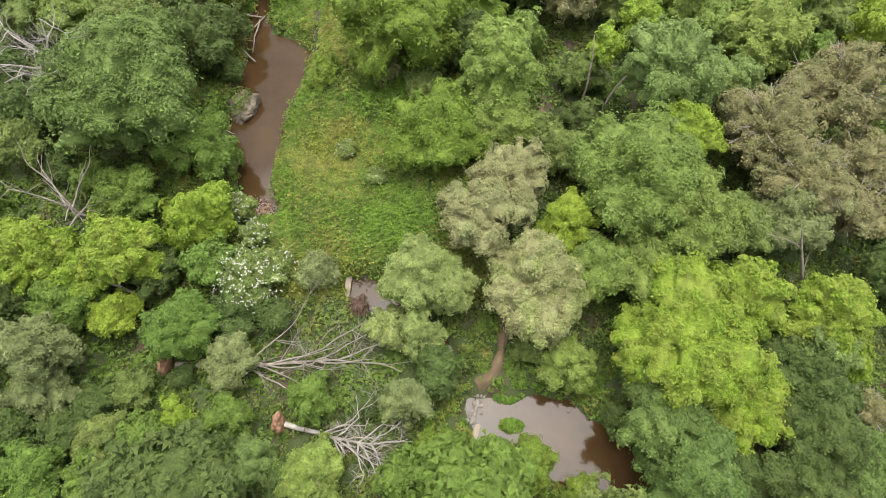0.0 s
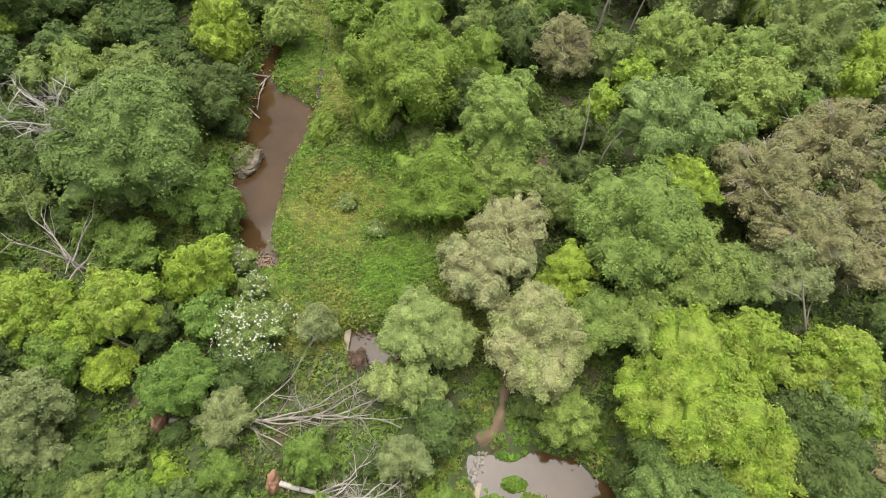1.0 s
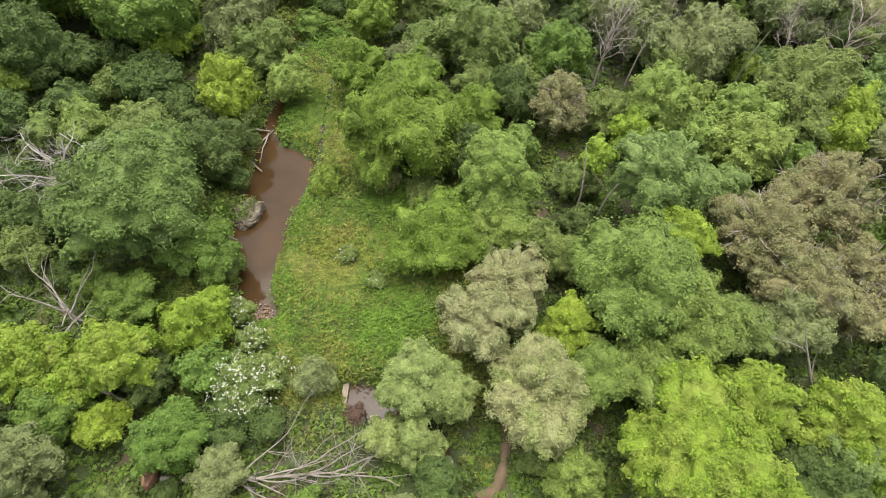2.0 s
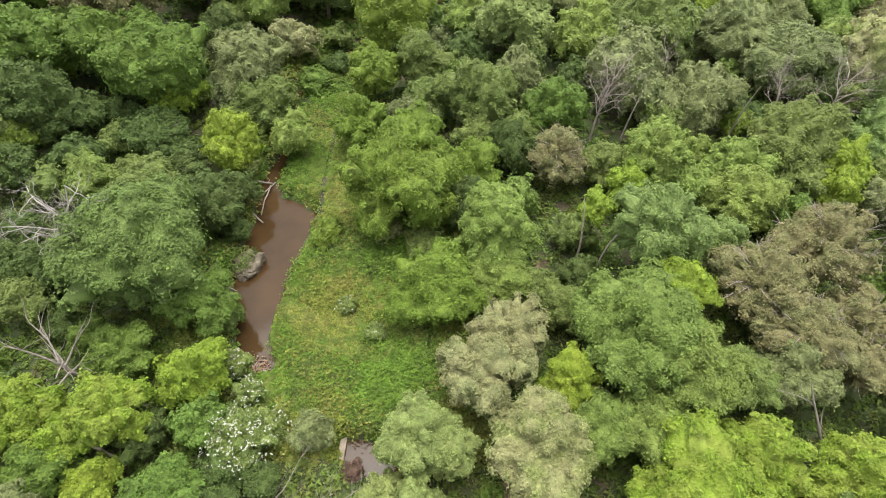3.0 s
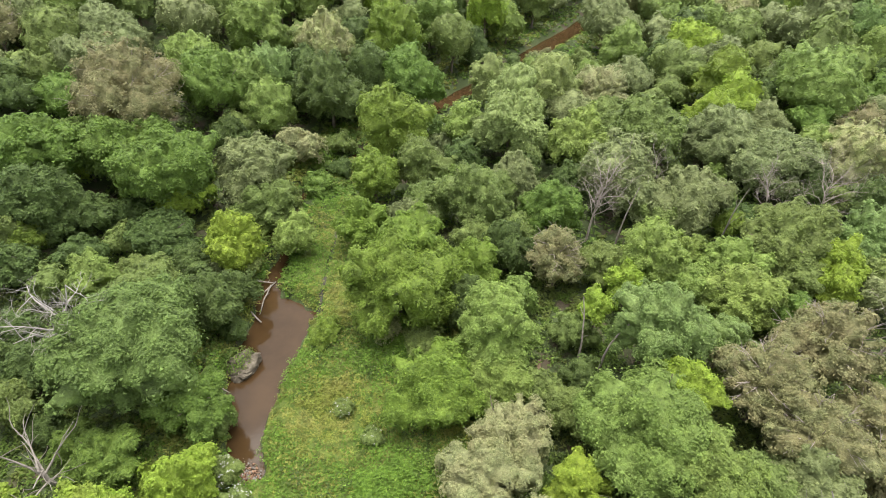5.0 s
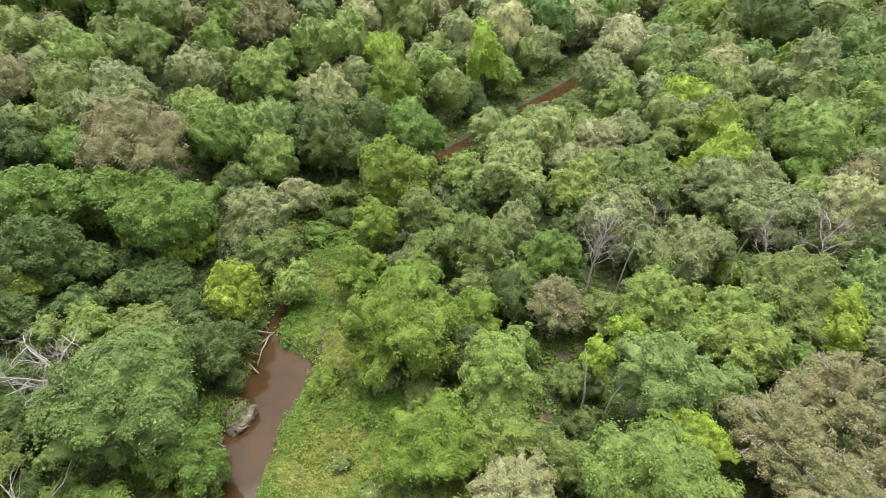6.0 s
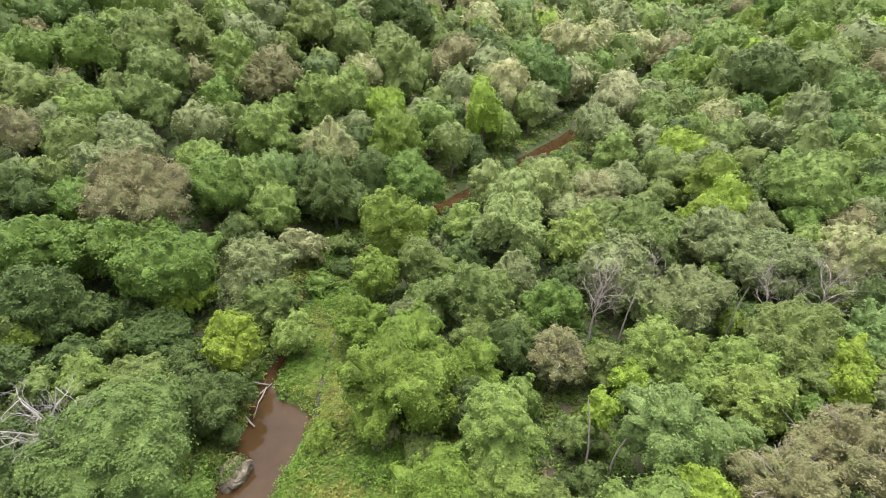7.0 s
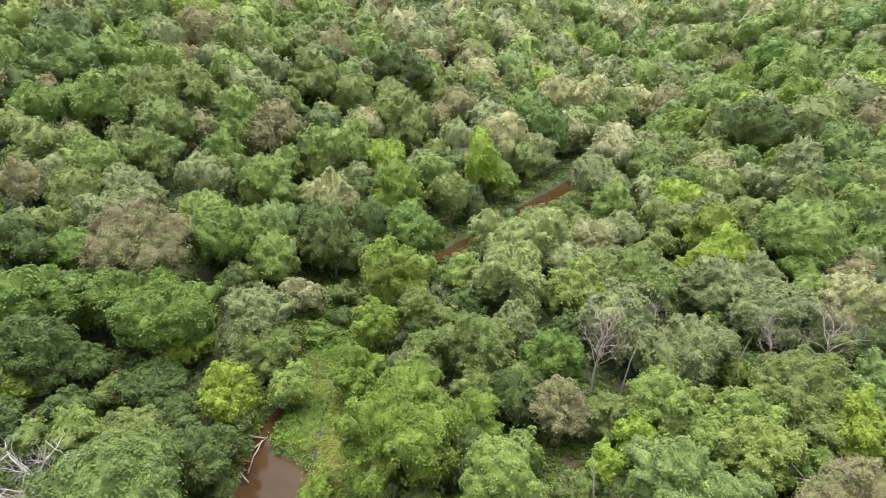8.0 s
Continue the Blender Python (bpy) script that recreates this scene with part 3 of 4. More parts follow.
tree("dark", -45.9, 54.9, 4.4, 0.90, 0.8)
tree("green", -40.7, 65.1, 5.3, 1.00, 1.0)
tree("green", -33.9, 61.9, 5.7, 1.00, 1.0)
tree("lime", -32.3, 61.4, 3.6, 0.80, 0.8)
tree("lime", -45.3, 64.6, 2.9, 0.80, 0.6)
tree("green", -34.4, 82.7, 5.4, 1.02, 1.0)
tree("ash", -30.4, 88.2, 5.1, 1.02, 1.0)
tree("ash", -26.0, 81.6, 4.3, 1.00, 0.8)
tree("dark", -17.5, 86.7, 5.7, 1.10, 0.7)
tree("dark", -23.1, 91.7, 4.4, 1.10, 0.7)
tree("sage", -24.3, 64.8, 5.0, 0.90, 0.8)
tree("moss", -21.2, 59.8, 3.8, 0.90, 0.5)
tree("pale", -21.0, 75.5, 3.6, 0.85, 0.3)
tree("lime", -24.1, 52.1, 3.6, 0.90, 0.6)
tree("light", -17.5, 54.3, 2.8, 0.95, 0.2)
tree("dark", -32.9, 53.8, 4.1, 0.60, 0.1)
tree("dark", -38.6, 57.1, 3.0, 0.60, 0.1)
tree("olive", -46.4, 50.7, 2.1, 0.80, 0.2)
tree("dark", -39.8, 49.2, 2.6, 0.70, 0.3)
tree("olive", -7.5, 76.9, 5.2, 1.05, 0.9)
tree("green", -5.0, 94.6, 5.5, 1.10, 0.9)
tree("olive", -8.6, 65.3, 3.8, 1.02, 0.7)
tree("moss", -2.7, 67.4, 3.9, 1.00, 0.7)
tree("olive", -9.6, 54.8, 3.1, 1.10, 0.6)
tree("olive", -3.8, 47.6, 4.4, 1.10, 0.6)
tree("moss", -2.1, 59.7, 3.1, 1.00, 0.7)
tree("green", -18.0, 75.6, 1.2, 0.60, 0.1)
tree("moss", -15.3, 79.9, 2.4, 0.60, 0.1)
tree("moss", -57.0, 78.9, 3.4, 1.00, 0.6)
tree("sage", -52.2, 81.4, 4.4, 1.00, 0.6)
tree("dark", -56.8, 73.3, 2.8, 1.00, 0.6)
tree("green", -52.0, 75.1, 3.4, 1.00, 0.8)
tree("moss", -31.0, 78.1, 3.4, 0.80, 0.4)
tree("dark", -28.4, 49.9, 2.6, 0.70, 0.3)
tree("moss", -50.5, 58.6, 2.7, 0.80, 0.5)
tree("moss", -22.9, 51.0, 2.0, 0.60, 0.2)
tree("sage", -25.5, 50.9, 1.8, 0.70, 0.2)
tree("moss", 47.2, 46.0, 2.5, 0.90, 0.8)
tree("sage", 45.9, 42.7, 2.4, 0.90, 0.8)
tree("willow", 11.7, 84.5, 5.0, 1.02, 1.0)
tree("willow", 17.9, 89.6, 5.2, 1.00, 1.0)
tree("light", 3.6, 79.7, 3.6, 1.05, 1.0)
tree("willow", 10.1, 76.7, 5.5, 0.95, 0.8)
tree("light", 20.0, 73.6, 4.6, 1.00, 0.7)
tree("dark", 3.5, 73.2, 2.8, 0.90, 0.7)
tree("moss", 4.4, 59.2, 4.7, 0.96, 0.7)
tree("sage", 9.2, 63.2, 4.2, 0.96, 0.7)
tree("pale", 26.6, 89.7, 5.0, 0.95, 0.7)
tree("sage", 32.8, 96.8, 4.0, 1.00, 0.6)
tree("moss", 28.1, 73.6, 5.7, 0.92, 0.7)
tree("moss", 25.6, 81.4, 4.1, 0.92, 0.7)
tree("olive", 48.0, 95.0, 5.2, 1.00, 0.7)
tree("lime", 40.6, 79.2, 4.3, 1.05, 0.7)
tree("lime", 47.1, 86.0, 4.2, 1.10, 0.7)
tree("ash", 60.7, 87.2, 6.5, 1.00, 0.7)
tree("green", 58.5, 82.2, 3.7, 0.90, 0.7)
tree("moss", 60.0, 95.4, 4.6, 1.00, 0.7)
tree("sage", 40.9, 74.0, 5.3, 0.86, 0.7)
tree("sage", 44.7, 67.6, 5.4, 0.86, 0.7)
tree("ash", 53.0, 71.3, 3.7, 0.95, 0.7)
tree("blossom", 56.0, 67.9, 4.5, 0.96, 0.7)
tree("brown", 63.8, 79.3, 3.4, 0.96, 0.7)
tree("sage", 30.8, 59.0, 5.0, 0.90, 0.6)
tree("moss", 27.5, 57.2, 3.3, 0.80, 0.6)
tree("green", 13.1, 57.3, 3.8, 1.02, 0.7)
tree("olive", 3.1, 47.2, 3.4, 1.05, 0.6)
tree("moss", 4.0, 53.8, 2.7, 0.90, 0.6)
tree("brown", 12.6, 48.0, 3.5, 1.02, 0.8)
tree("moss", 17.7, 48.1, 2.9, 1.00, 0.7)
tree("light", 22.2, 47.5, 4.0, 1.00, 1.0)
tree("light", 27.7, 50.1, 2.4, 0.95, 1.0)
tree("light", 31.3, 46.9, 3.6, 0.96, 1.0)
tree("moss", 37.6, 49.5, 5.1, 0.92, 1.0)
tree("lime", 42.7, 46.5, 3.1, 1.00, 1.0)
tree("acacia", 48.8, 51.5, 3.7, 0.90, 0.8)
tree("moss", 41.2, 99.4, 4.7, 1.00, 0.7)
tree("sage", 20.5, 84.6, 3.6, 0.90, 0.6)
tree("moss", 9.3, 55.0, 2.8, 0.80, 0.5)
tree("dark", 54.1, 60.2, 2.9, 0.90, 0.6)
tree("moss", 51.8, 62.0, 2.7, 0.80, 0.5)
tree("dark", 17.2, 67.0, 2.9, 0.80, 0.5)
tree("sage", 50.8, 82.1, 3.6, 0.90, 0.6)
# hillside trees: the farther ones take greyer kinds, so leaf colour carries the haze
tree("dark", -83.2, 116.0, 4.2, 0.98, 1.2)
tree("oak", -81.0, 129.1, 7.1, 0.98, 1.2)
tree("light", -101.4, 150.4, 4.7, 1.03, 1.2)
tree("moss", -88.5, 158.3, 5.0, 0.98, 1.2)
tree("ash", -75.6, 142.2, 5.7, 0.98, 1.2)
tree("oak", -78.7, 169.8, 6.9, 0.98, 1.2)
tree("brown", -62.6, 163.8, 7.5, 1.03, 1.2)
tree("brown", -62.4, 148.1, 4.3, 1.03, 1.2)
tree("ash", -64.7, 138.8, 5.8, 1.09, 1.2)
tree("ash", -49.6, 145.0, 5.9, 0.98, 1.2)
tree("moss", -54.7, 169.9, 5.6, 0.98, 1.2)
tree("ash", -46.9, 172.1, 5.7, 1.03, 1.2)
tree("green", -39.2, 208.6, 7.6, 1.03, 1.2)
tree("brown", -31.6, 176.3, 7.0, 1.03, 1.2)
tree("moss", -32.9, 153.3, 7.2, 0.98, 1.2)
tree("dark", -11.5, 171.5, 9.5, 0.98, 1.2)
tree("brown", -25.8, 213.7, 6.5, 1.03, 1.2)
tree("pale", -9.6, 240.7, 6.1, 1.09, 1.2)
tree("sage", -4.5, 205.6, 7.7, 1.03, 1.2)
tree("moss", -53.2, 129.6, 6.2, 0.98, 1.2)
tree("moss", -60.0, 122.6, 6.5, 0.98, 1.2)
tree("green", -67.1, 115.2, 5.5, 1.03, 1.2)
tree("green", -74.0, 107.3, 4.7, 1.03, 1.2)
tree("brown", -79.8, 121.0, 3.3, 1.03, 1.2)
tree("brown", -48.7, 117.3, 4.1, 1.10, 1.2)
tree("ash", -42.2, 121.9, 5.9, 1.10, 1.2)
tree("brown", -34.9, 121.0, 6.5, 1.05, 1.2)
tree("moss", -54.3, 111.5, 6.0, 1.03, 1.2)
tree("moss", -67.4, 95.3, 4.9, 0.98, 1.2)
tree("brown", -68.2, 106.9, 2.3, 1.03, 1.2)
tree("green", -42.7, 112.2, 3.7, 1.20, 1.2)
tree("moss", -52.2, 102.5, 5.3, 0.98, 1.2)
tree("ash", -58.2, 94.7, 5.0, 0.98, 1.2)
tree("ash", -31.7, 100.7, 5.1, 1.25, 1.2)
tree("sage", -41.7, 98.4, 4.6, 1.20, 1.2)
tree("sage", -50.4, 87.8, 5.1, 1.03, 1.2)
tree("moss", -57.2, 86.5, 4.6, 0.98, 1.2)
tree("brown", -63.9, 84.8, 3.9, 1.03, 1.2)
tree("light", -37.1, 87.9, 4.7, 1.10, 1.2)
tree("acacia", -27.6, 90.7, 4.3, 1.10, 1.2)
tree("blossom", -19.8, 99.0, 5.0, 1.25, 1.2)
tree("ash", -24.2, 116.9, 5.3, 1.20, 1.2)
tree("ash", -19.0, 126.1, 5.0, 1.20, 1.2)
tree("lime", -12.2, 123.5, 4.4, 1.25, 1.2)
tree("moss", -8.7, 138.7, 7.9, 1.10, 1.2)
tree("olive", -8.6, 106.8, 5.4, 1.30, 1.2)
tree("ash", -2.1, 118.8, 4.7, 1.20, 1.2)
tree("dark", -58.9, 74.6, 3.1, 0.98, 1.2)
tree("dark", -11.9, 94.6, 4.1, 1.20, 1.2)
tree("moss", -36.7, 142.6, 4.0, 0.98, 1.2)
tree("moss", -27.9, 138.7, 3.7, 1.03, 1.2)
tree("pale", -98.9, 164.2, 4.9, 1.09, 1.2)
tree("ash", -92.5, 174.9, 4.4, 1.03, 1.2)
tree("moss", -70.4, 200.7, 6.3, 0.98, 1.2)
tree("moss", -59.4, 208.6, 6.3, 0.98, 1.2)
tree("green", -45.8, 197.2, 5.2, 1.03, 1.2)
tree("dark", -7.3, 270.2, 8.1, 0.98, 1.2)
tree("brown", -24.0, 254.0, 7.1, 1.03, 1.2)
tree("dark", -94.1, 131.6, 3.4, 0.98, 1.2)
tree("moss", -75.4, 101.5, 3.6, 0.98, 1.2)
tree("moss", -88.9, 176.3, 4.9, 0.98, 1.2)
tree("ash", -68.6, 131.1, 3.9, 1.09, 1.2)
tree("green", -26.0, 183.0, 5.9, 1.03, 1.2)
tree("moss", -76.7, 185.3, 5.2, 0.98, 1.2)
tree("brown", -111.2, 162.4, 4.5, 1.03, 1.2)
tree("moss", -92.9, 142.6, 4.1, 0.98, 1.2)
tree("moss", -22.2, 151.9, 5.5, 0.98, 1.2)
tree("pale", -55.9, 124.6, 3.3, 1.09, 1.2)
tree("moss", -1.7, 171.5, 5.7, 0.98, 1.2)
tree("brown", -2.5, 153.0, 4.6, 1.03, 1.2)
tree("ash", -30.6, 113.9, 3.6, 1.20, 1.2)
tree("moss", -39.3, 107.3, 3.0, 1.20, 1.2)
tree("brown", 4.0, 222.2, 7.1, 1.03, 1.2)
tree("moss", 14.2, 229.7, 9.7, 0.98, 1.2)
tree("brown", 10.9, 203.3, 6.4, 1.03, 1.2)
tree("pale", 6.5, 272.2, 6.8, 1.09, 1.2)
tree("moss", 27.9, 284.5, 10.0, 0.98, 1.2)
tree("moss", 37.1, 259.5, 10.2, 0.98, 1.2)
tree("sage", 49.4, 297.5, 9.7, 1.03, 1.2)
tree("ash", 68.8, 310.8, 10.9, 1.09, 1.2)
tree("ash", 23.6, 297.3, 7.4, 1.03, 1.2)
tree("moss", 25.6, 199.4, 6.6, 0.98, 1.2)
tree("dark", 12.1, 170.6, 7.1, 0.98, 1.2)
tree("brown", 4.1, 161.2, 6.0, 1.10, 1.2)
tree("ash", 6.2, 197.1, 3.6, 1.30, 1.2)
tree("blossom", 39.0, 187.1, 9.0, 0.98, 1.2)
tree("sage", 66.1, 228.6, 9.0, 1.03, 1.2)
tree("ash", 79.0, 236.2, 8.7, 1.10, 1.2)
tree("sage", 93.7, 253.7, 7.7, 1.03, 1.2)
tree("oak", 27.8, 155.2, 7.6, 1.15, 1.2)
tree("blossom", 16.7, 143.2, 5.9, 1.30, 1.2)
tree("lime", 9.0, 121.5, 4.4, 1.90, 1.2)
tree("moss", 21.4, 137.3, 4.0, 1.20, 1.2)
tree("moss", 2.2, 110.4, 4.4, 1.20, 1.2)
tree("green", 71.1, 261.7, 9.1, 1.03, 1.2)
tree("sage", 47.3, 241.7, 8.4, 1.03, 1.2)
tree("moss", 52.5, 235.2, 6.8, 0.98, 1.2)
tree("ash", 105.8, 283.4, 10.3, 0.98, 1.2)
tree("moss", 122.9, 294.2, 10.6, 0.98, 1.2)
tree("moss", 154.6, 328.0, 11.8, 0.98, 1.2)
tree("ash", 151.8, 263.4, 8.3, 1.09, 1.2)
tree("ash", 139.2, 265.5, 8.1, 0.98, 1.2)
tree("moss", 156.5, 248.7, 8.9, 0.98, 1.2)
tree("oak", 165.6, 239.4, 7.6, 0.98, 1.2)
tree("moss", 144.3, 358.7, 10.9, 0.98, 1.2)
tree("moss", 122.3, 346.9, 9.6, 0.98, 1.2)
tree("pale", 95.3, 313.7, 10.3, 1.09, 1.2)
tree("sage", 167.0, 369.4, 11.2, 1.03, 1.2)
tree("oak", 193.7, 388.0, 10.7, 0.98, 1.2)
tree("moss", 142.5, 254.5, 7.2, 0.98, 1.2)
tree("ash", 152.9, 235.2, 7.3, 0.98, 1.2)
tree("sage", 161.3, 226.7, 5.8, 1.03, 1.2)
tree("ash", 84.1, 180.1, 10.2, 1.00, 1.2)
tree("lime", 92.6, 176.3, 7.4, 1.03, 1.2)
tree("dark", 78.7, 139.0, 9.5, 0.98, 1.2)
tree("brown", 77.4, 193.2, 7.3, 1.03, 1.2)
tree("brown", 111.8, 246.4, 6.2, 1.03, 1.2)
tree("olive", 115.1, 227.6, 7.8, 1.09, 1.2)
tree("green", 134.4, 242.8, 8.8, 1.03, 1.2)
tree("ash", 130.7, 216.0, 9.4, 1.09, 1.2)
tree("moss", 139.9, 215.7, 7.9, 0.98, 1.2)
tree("ash", 142.1, 202.9, 7.5, 0.98, 1.2)
tree("lime", 119.6, 163.5, 7.6, 1.03, 1.2)
tree("brown", 124.7, 187.4, 5.5, 1.03, 1.2)
tree("olive", 111.1, 180.5, 7.5, 1.09, 1.2)
tree("moss", 99.8, 148.8, 7.5, 0.98, 1.2)
tree("brown", 105.8, 140.2, 5.5, 1.03, 1.2)
tree("oak", 91.8, 126.7, 6.7, 0.98, 1.2)
tree("sage", 73.0, 113.9, 6.4, 1.15, 1.2)
tree("oak", 78.7, 110.8, 5.4, 0.98, 1.2)
tree("moss", 85.4, 108.5, 5.7, 0.98, 1.2)
tree("green", 59.9, 156.8, 6.0, 1.03, 1.2)
tree("green", 44.2, 148.9, 4.7, 1.03, 1.2)
tree("moss", 49.5, 131.9, 5.9, 1.00, 1.2)
tree("sage", 35.3, 122.1, 6.9, 0.80, 1.2)
tree("lime", 48.7, 110.4, 5.1, 0.90, 1.2)
tree("moss", 59.5, 115.6, 5.3, 0.90, 1.2)
tree("moss", 61.2, 198.7, 6.7, 0.98, 1.2)
tree("oak", 111.9, 259.7, 8.5, 0.98, 1.2)
tree("green", 68.0, 278.9, 8.9, 1.03, 1.2)
tree("moss", 3.8, 148.7, 4.1, 1.10, 1.2)
tree("oak", 95.4, 291.5, 8.4, 0.98, 1.2)
tree("ash", 146.0, 332.8, 9.6, 0.98, 1.2)
tree("moss", 212.4, 397.0, 11.2, 0.98, 1.2)
tree("sage", 148.3, 242.3, 7.0, 1.03, 1.2)
tree("moss", 214.7, 326.0, 9.2, 0.98, 1.2)
tree("pale", 229.7, 324.3, 8.1, 1.09, 1.2)
tree("ash", 93.4, 132.2, 3.7, 1.09, 1.2)
tree("moss", 63.4, 148.9, 5.1, 0.98, 1.2)
tree("moss", 96.1, 122.3, 4.3, 1.03, 1.2)
tree("moss", 66.8, 138.3, 5.3, 0.98, 1.2)
tree("moss", 60.4, 106.7, 3.1, 1.03, 1.2)
tree("willow", 8.3, 93.8, 3.3, 1.30, 1.0)
tree("green", -20.2, 30.2, 1.8, 0.70, 0.1)
tree("olive", -20.8, 32.4, 1.1, 0.70, 0.1)
tree("light", -21.3, 59.1, 2.1, 0.73, 0.1)
tree("moss", -21.0, 64.4, 2.2, 0.73, 0.1)
tree("green", -17.1, 68.4, 1.9, 0.55, 0.1)
tree("dark", -14.6, 73.0, 1.6, 0.55, 0.1)
tree("rust", -6.9, 16.1, 0.9, 0.60, 0.0)


# ---- the woods between and beyond them ----

# low scrub only, on the near side of the open creek bends
VISTA = ((-2, 84, 6.0), (5, 92, 7.0), (14, 104, 7.0), (18, 100, 7.5), (20, 116, 9.0), (27, 127, 8.0))


def scatter():
    rng = np.random.default_rng(7)
    spots = []
    for y in np.arange(-24, 430, 5.2):
        for x in np.arange(-330, 330, 5.2):
            px, py = x + rng.uniform(-2.4, 2.4), y + rng.uniform(-2.4, 2.4)
            r = math.hypot(px, py)
            if r > (470 if 0.3 * py < px < 0.8 * py else 380) or abs(px) > 0.84 * max(py, 0) + (36 if r < 100 else 14) or (py < 0 and abs(px) > 45):
                continue
            spots.append((r, px, py))
    spots.sort()
    lying = [(x, 12.0, 0.9) for x in (-19, -17, -15, -13, -11, -9, -7, -5)] + [(x, 6.0, 1.6) for x in (-11, -9, -7, -5, -3)]
    taken = np.array([(x, y, q) for x, y, q in planted + lying])
    made = []
    for r, x, y in spots:
        big = min(1.0, max(0.0, (r - 95) / 60))
        rad = rng.uniform(1.4, 3.0) * (1 - big) + rng.uniform(4.6, 8.0) * big
        if float(land(x, y)) > (56 if r < 250 else 80):
            continue
        if line_distance(x, y, VISTA)[0] < 0:
            rad = min(rad, 1.2 + 0.9 * rng.random())
        if line_distance(x, y, CREEK)[0] < rad * 0.75 + 0.3 or water_distance(x, y) < rad * 0.7 + 0.2 or line_distance(x, y, PATH)[0] < rad * 0.9 + 0.5:
            continue
        if -17 < x < 3 and 19 < y < 44 or -15 < x < -9 and 40 < y < 64 or -20 < x < -8 and 62 < y < 80:
            continue
        if 20 < x < 45 and 116 < y < 143 and line_distance(x, y, CREEK)[0] < 7:
            continue
        gap = 0.66 if r < 200 else 0.72
        if (np.hypot(taken[:, 0] - x, taken[:, 1] - y) < (taken[:, 2] + rad) * gap).any():
            continue
        taken = np.vstack([taken, (x, y, rad)])
        made.append((r, x, y, rad))
    return made


KINDS = ("green", "dark", "moss", "ash", "light", "sage", "olive", "oak", "brown", "blossom", "pale", "lime", "acacia")
SHARE = np.array((14, 9, 14, 11, 12, 8, 8, 6, 6, 5, 5, 5, 4), float)
# weights lean to grey-green and brown kinds, putting distance haze into leaf colour
FAR_HAZE_SHARE = np.array((4, 6, 20, 11, 7, 18, 5, 3, 15, 9, 9, 3, 1), float)


def plant_woods():
    rng = np.random.default_rng(11)
    spots = scatter()
    stock = {}
    woods = []
    for i, (r, x, y, rad) in enumerate(spots):
        # past 110 m the greyed mix paints haze into the crowns
        kind = str(rng.choice(KINDS, p=FAR_HAZE_SHARE / FAR_HAZE_SHARE.sum() if r > 110 else SHARE / SHARE.sum()))
        if r < 115 and kind in ("brown", "blossom", "lime", "light", "acacia", "pale"):
            kind = "dark" if kind != "lime" else "moss"
        if i >= 200:
            woods.append((kind, x, y, rad))
            continue
        low = rad < 2.6
        size = 2.2 if low else 5.0
        key = (kind, low, int(rng.integers(2)))
        if key not in stock:
            crown, trunk = tree_meshes(kind, size, 0.85 if low else 1.1, 0.2 if low else 0.8, 0.23 if low else 0.40, 1.0)
            label = LOOK[kind][0]
            if low:
                label = label.replace("tree", "shrub").replace("willow", "willow shrub").replace("oak", "oak shrub").replace(" crown", " outline")
            ob = thing("shrub" if low else LOOK[kind][1], x, y, label, "shrub" if low else "tree", "woodland shrubs" if low else "woodland trees")
            part_of("trunk", trunk, ob)
            part_of("crown", crown, ob)
            stock[key] = ob
            ob.rotation_euler[2] = rng.uniform(0, 6.28)
        else:
            s = rad / size
            copy_thing(stock[key], Matrix.LocRotScale((x, y, float(land(x, y))), Euler((0, 0, rng.uniform(0, 6.28))), (s, s, s * rng.uniform(0.9, 1.2))))
    # the far woods, past counting; their greyed kinds stand in for haze
    shapes = {}
    for kind in KINDS:
        _, _, droop, size, ragged, rel = LOOK[kind]
        for k in range(6):
            near = k < 3
            v, f = crown_geometry(rng, 5.0, 5.2, 0.44 if near else 0.78, 0.60 if near else 0.52, droop, size * (0.85 if near else 1.2), ragged, 3 if near else 2, 0.95, 6, lobed=0.2)
            shapes[kind, k] = (v + (0, 0, 5.6), f)
    vs, fs, ms, at = [], [], [], 0
    tv = []
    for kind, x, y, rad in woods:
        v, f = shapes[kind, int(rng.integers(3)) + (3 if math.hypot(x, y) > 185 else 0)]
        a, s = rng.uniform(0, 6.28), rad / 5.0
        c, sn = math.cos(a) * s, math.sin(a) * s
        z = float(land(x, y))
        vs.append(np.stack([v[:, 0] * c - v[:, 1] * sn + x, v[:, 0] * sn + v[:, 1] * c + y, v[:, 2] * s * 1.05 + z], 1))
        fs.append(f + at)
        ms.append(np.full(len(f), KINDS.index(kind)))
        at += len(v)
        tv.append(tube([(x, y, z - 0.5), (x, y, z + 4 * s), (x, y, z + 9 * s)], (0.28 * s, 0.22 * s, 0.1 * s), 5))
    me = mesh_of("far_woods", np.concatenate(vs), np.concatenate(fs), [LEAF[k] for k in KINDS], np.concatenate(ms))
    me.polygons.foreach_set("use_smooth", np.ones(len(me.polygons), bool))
    ob = tagged(new("far_woods", me), "mixed woodland covering the far valley sides, its greens greyed for haze", "woods", kind="stuff")
    part_of("trunks", mesh_of("trunks", *joined(tv), BARK), ob)


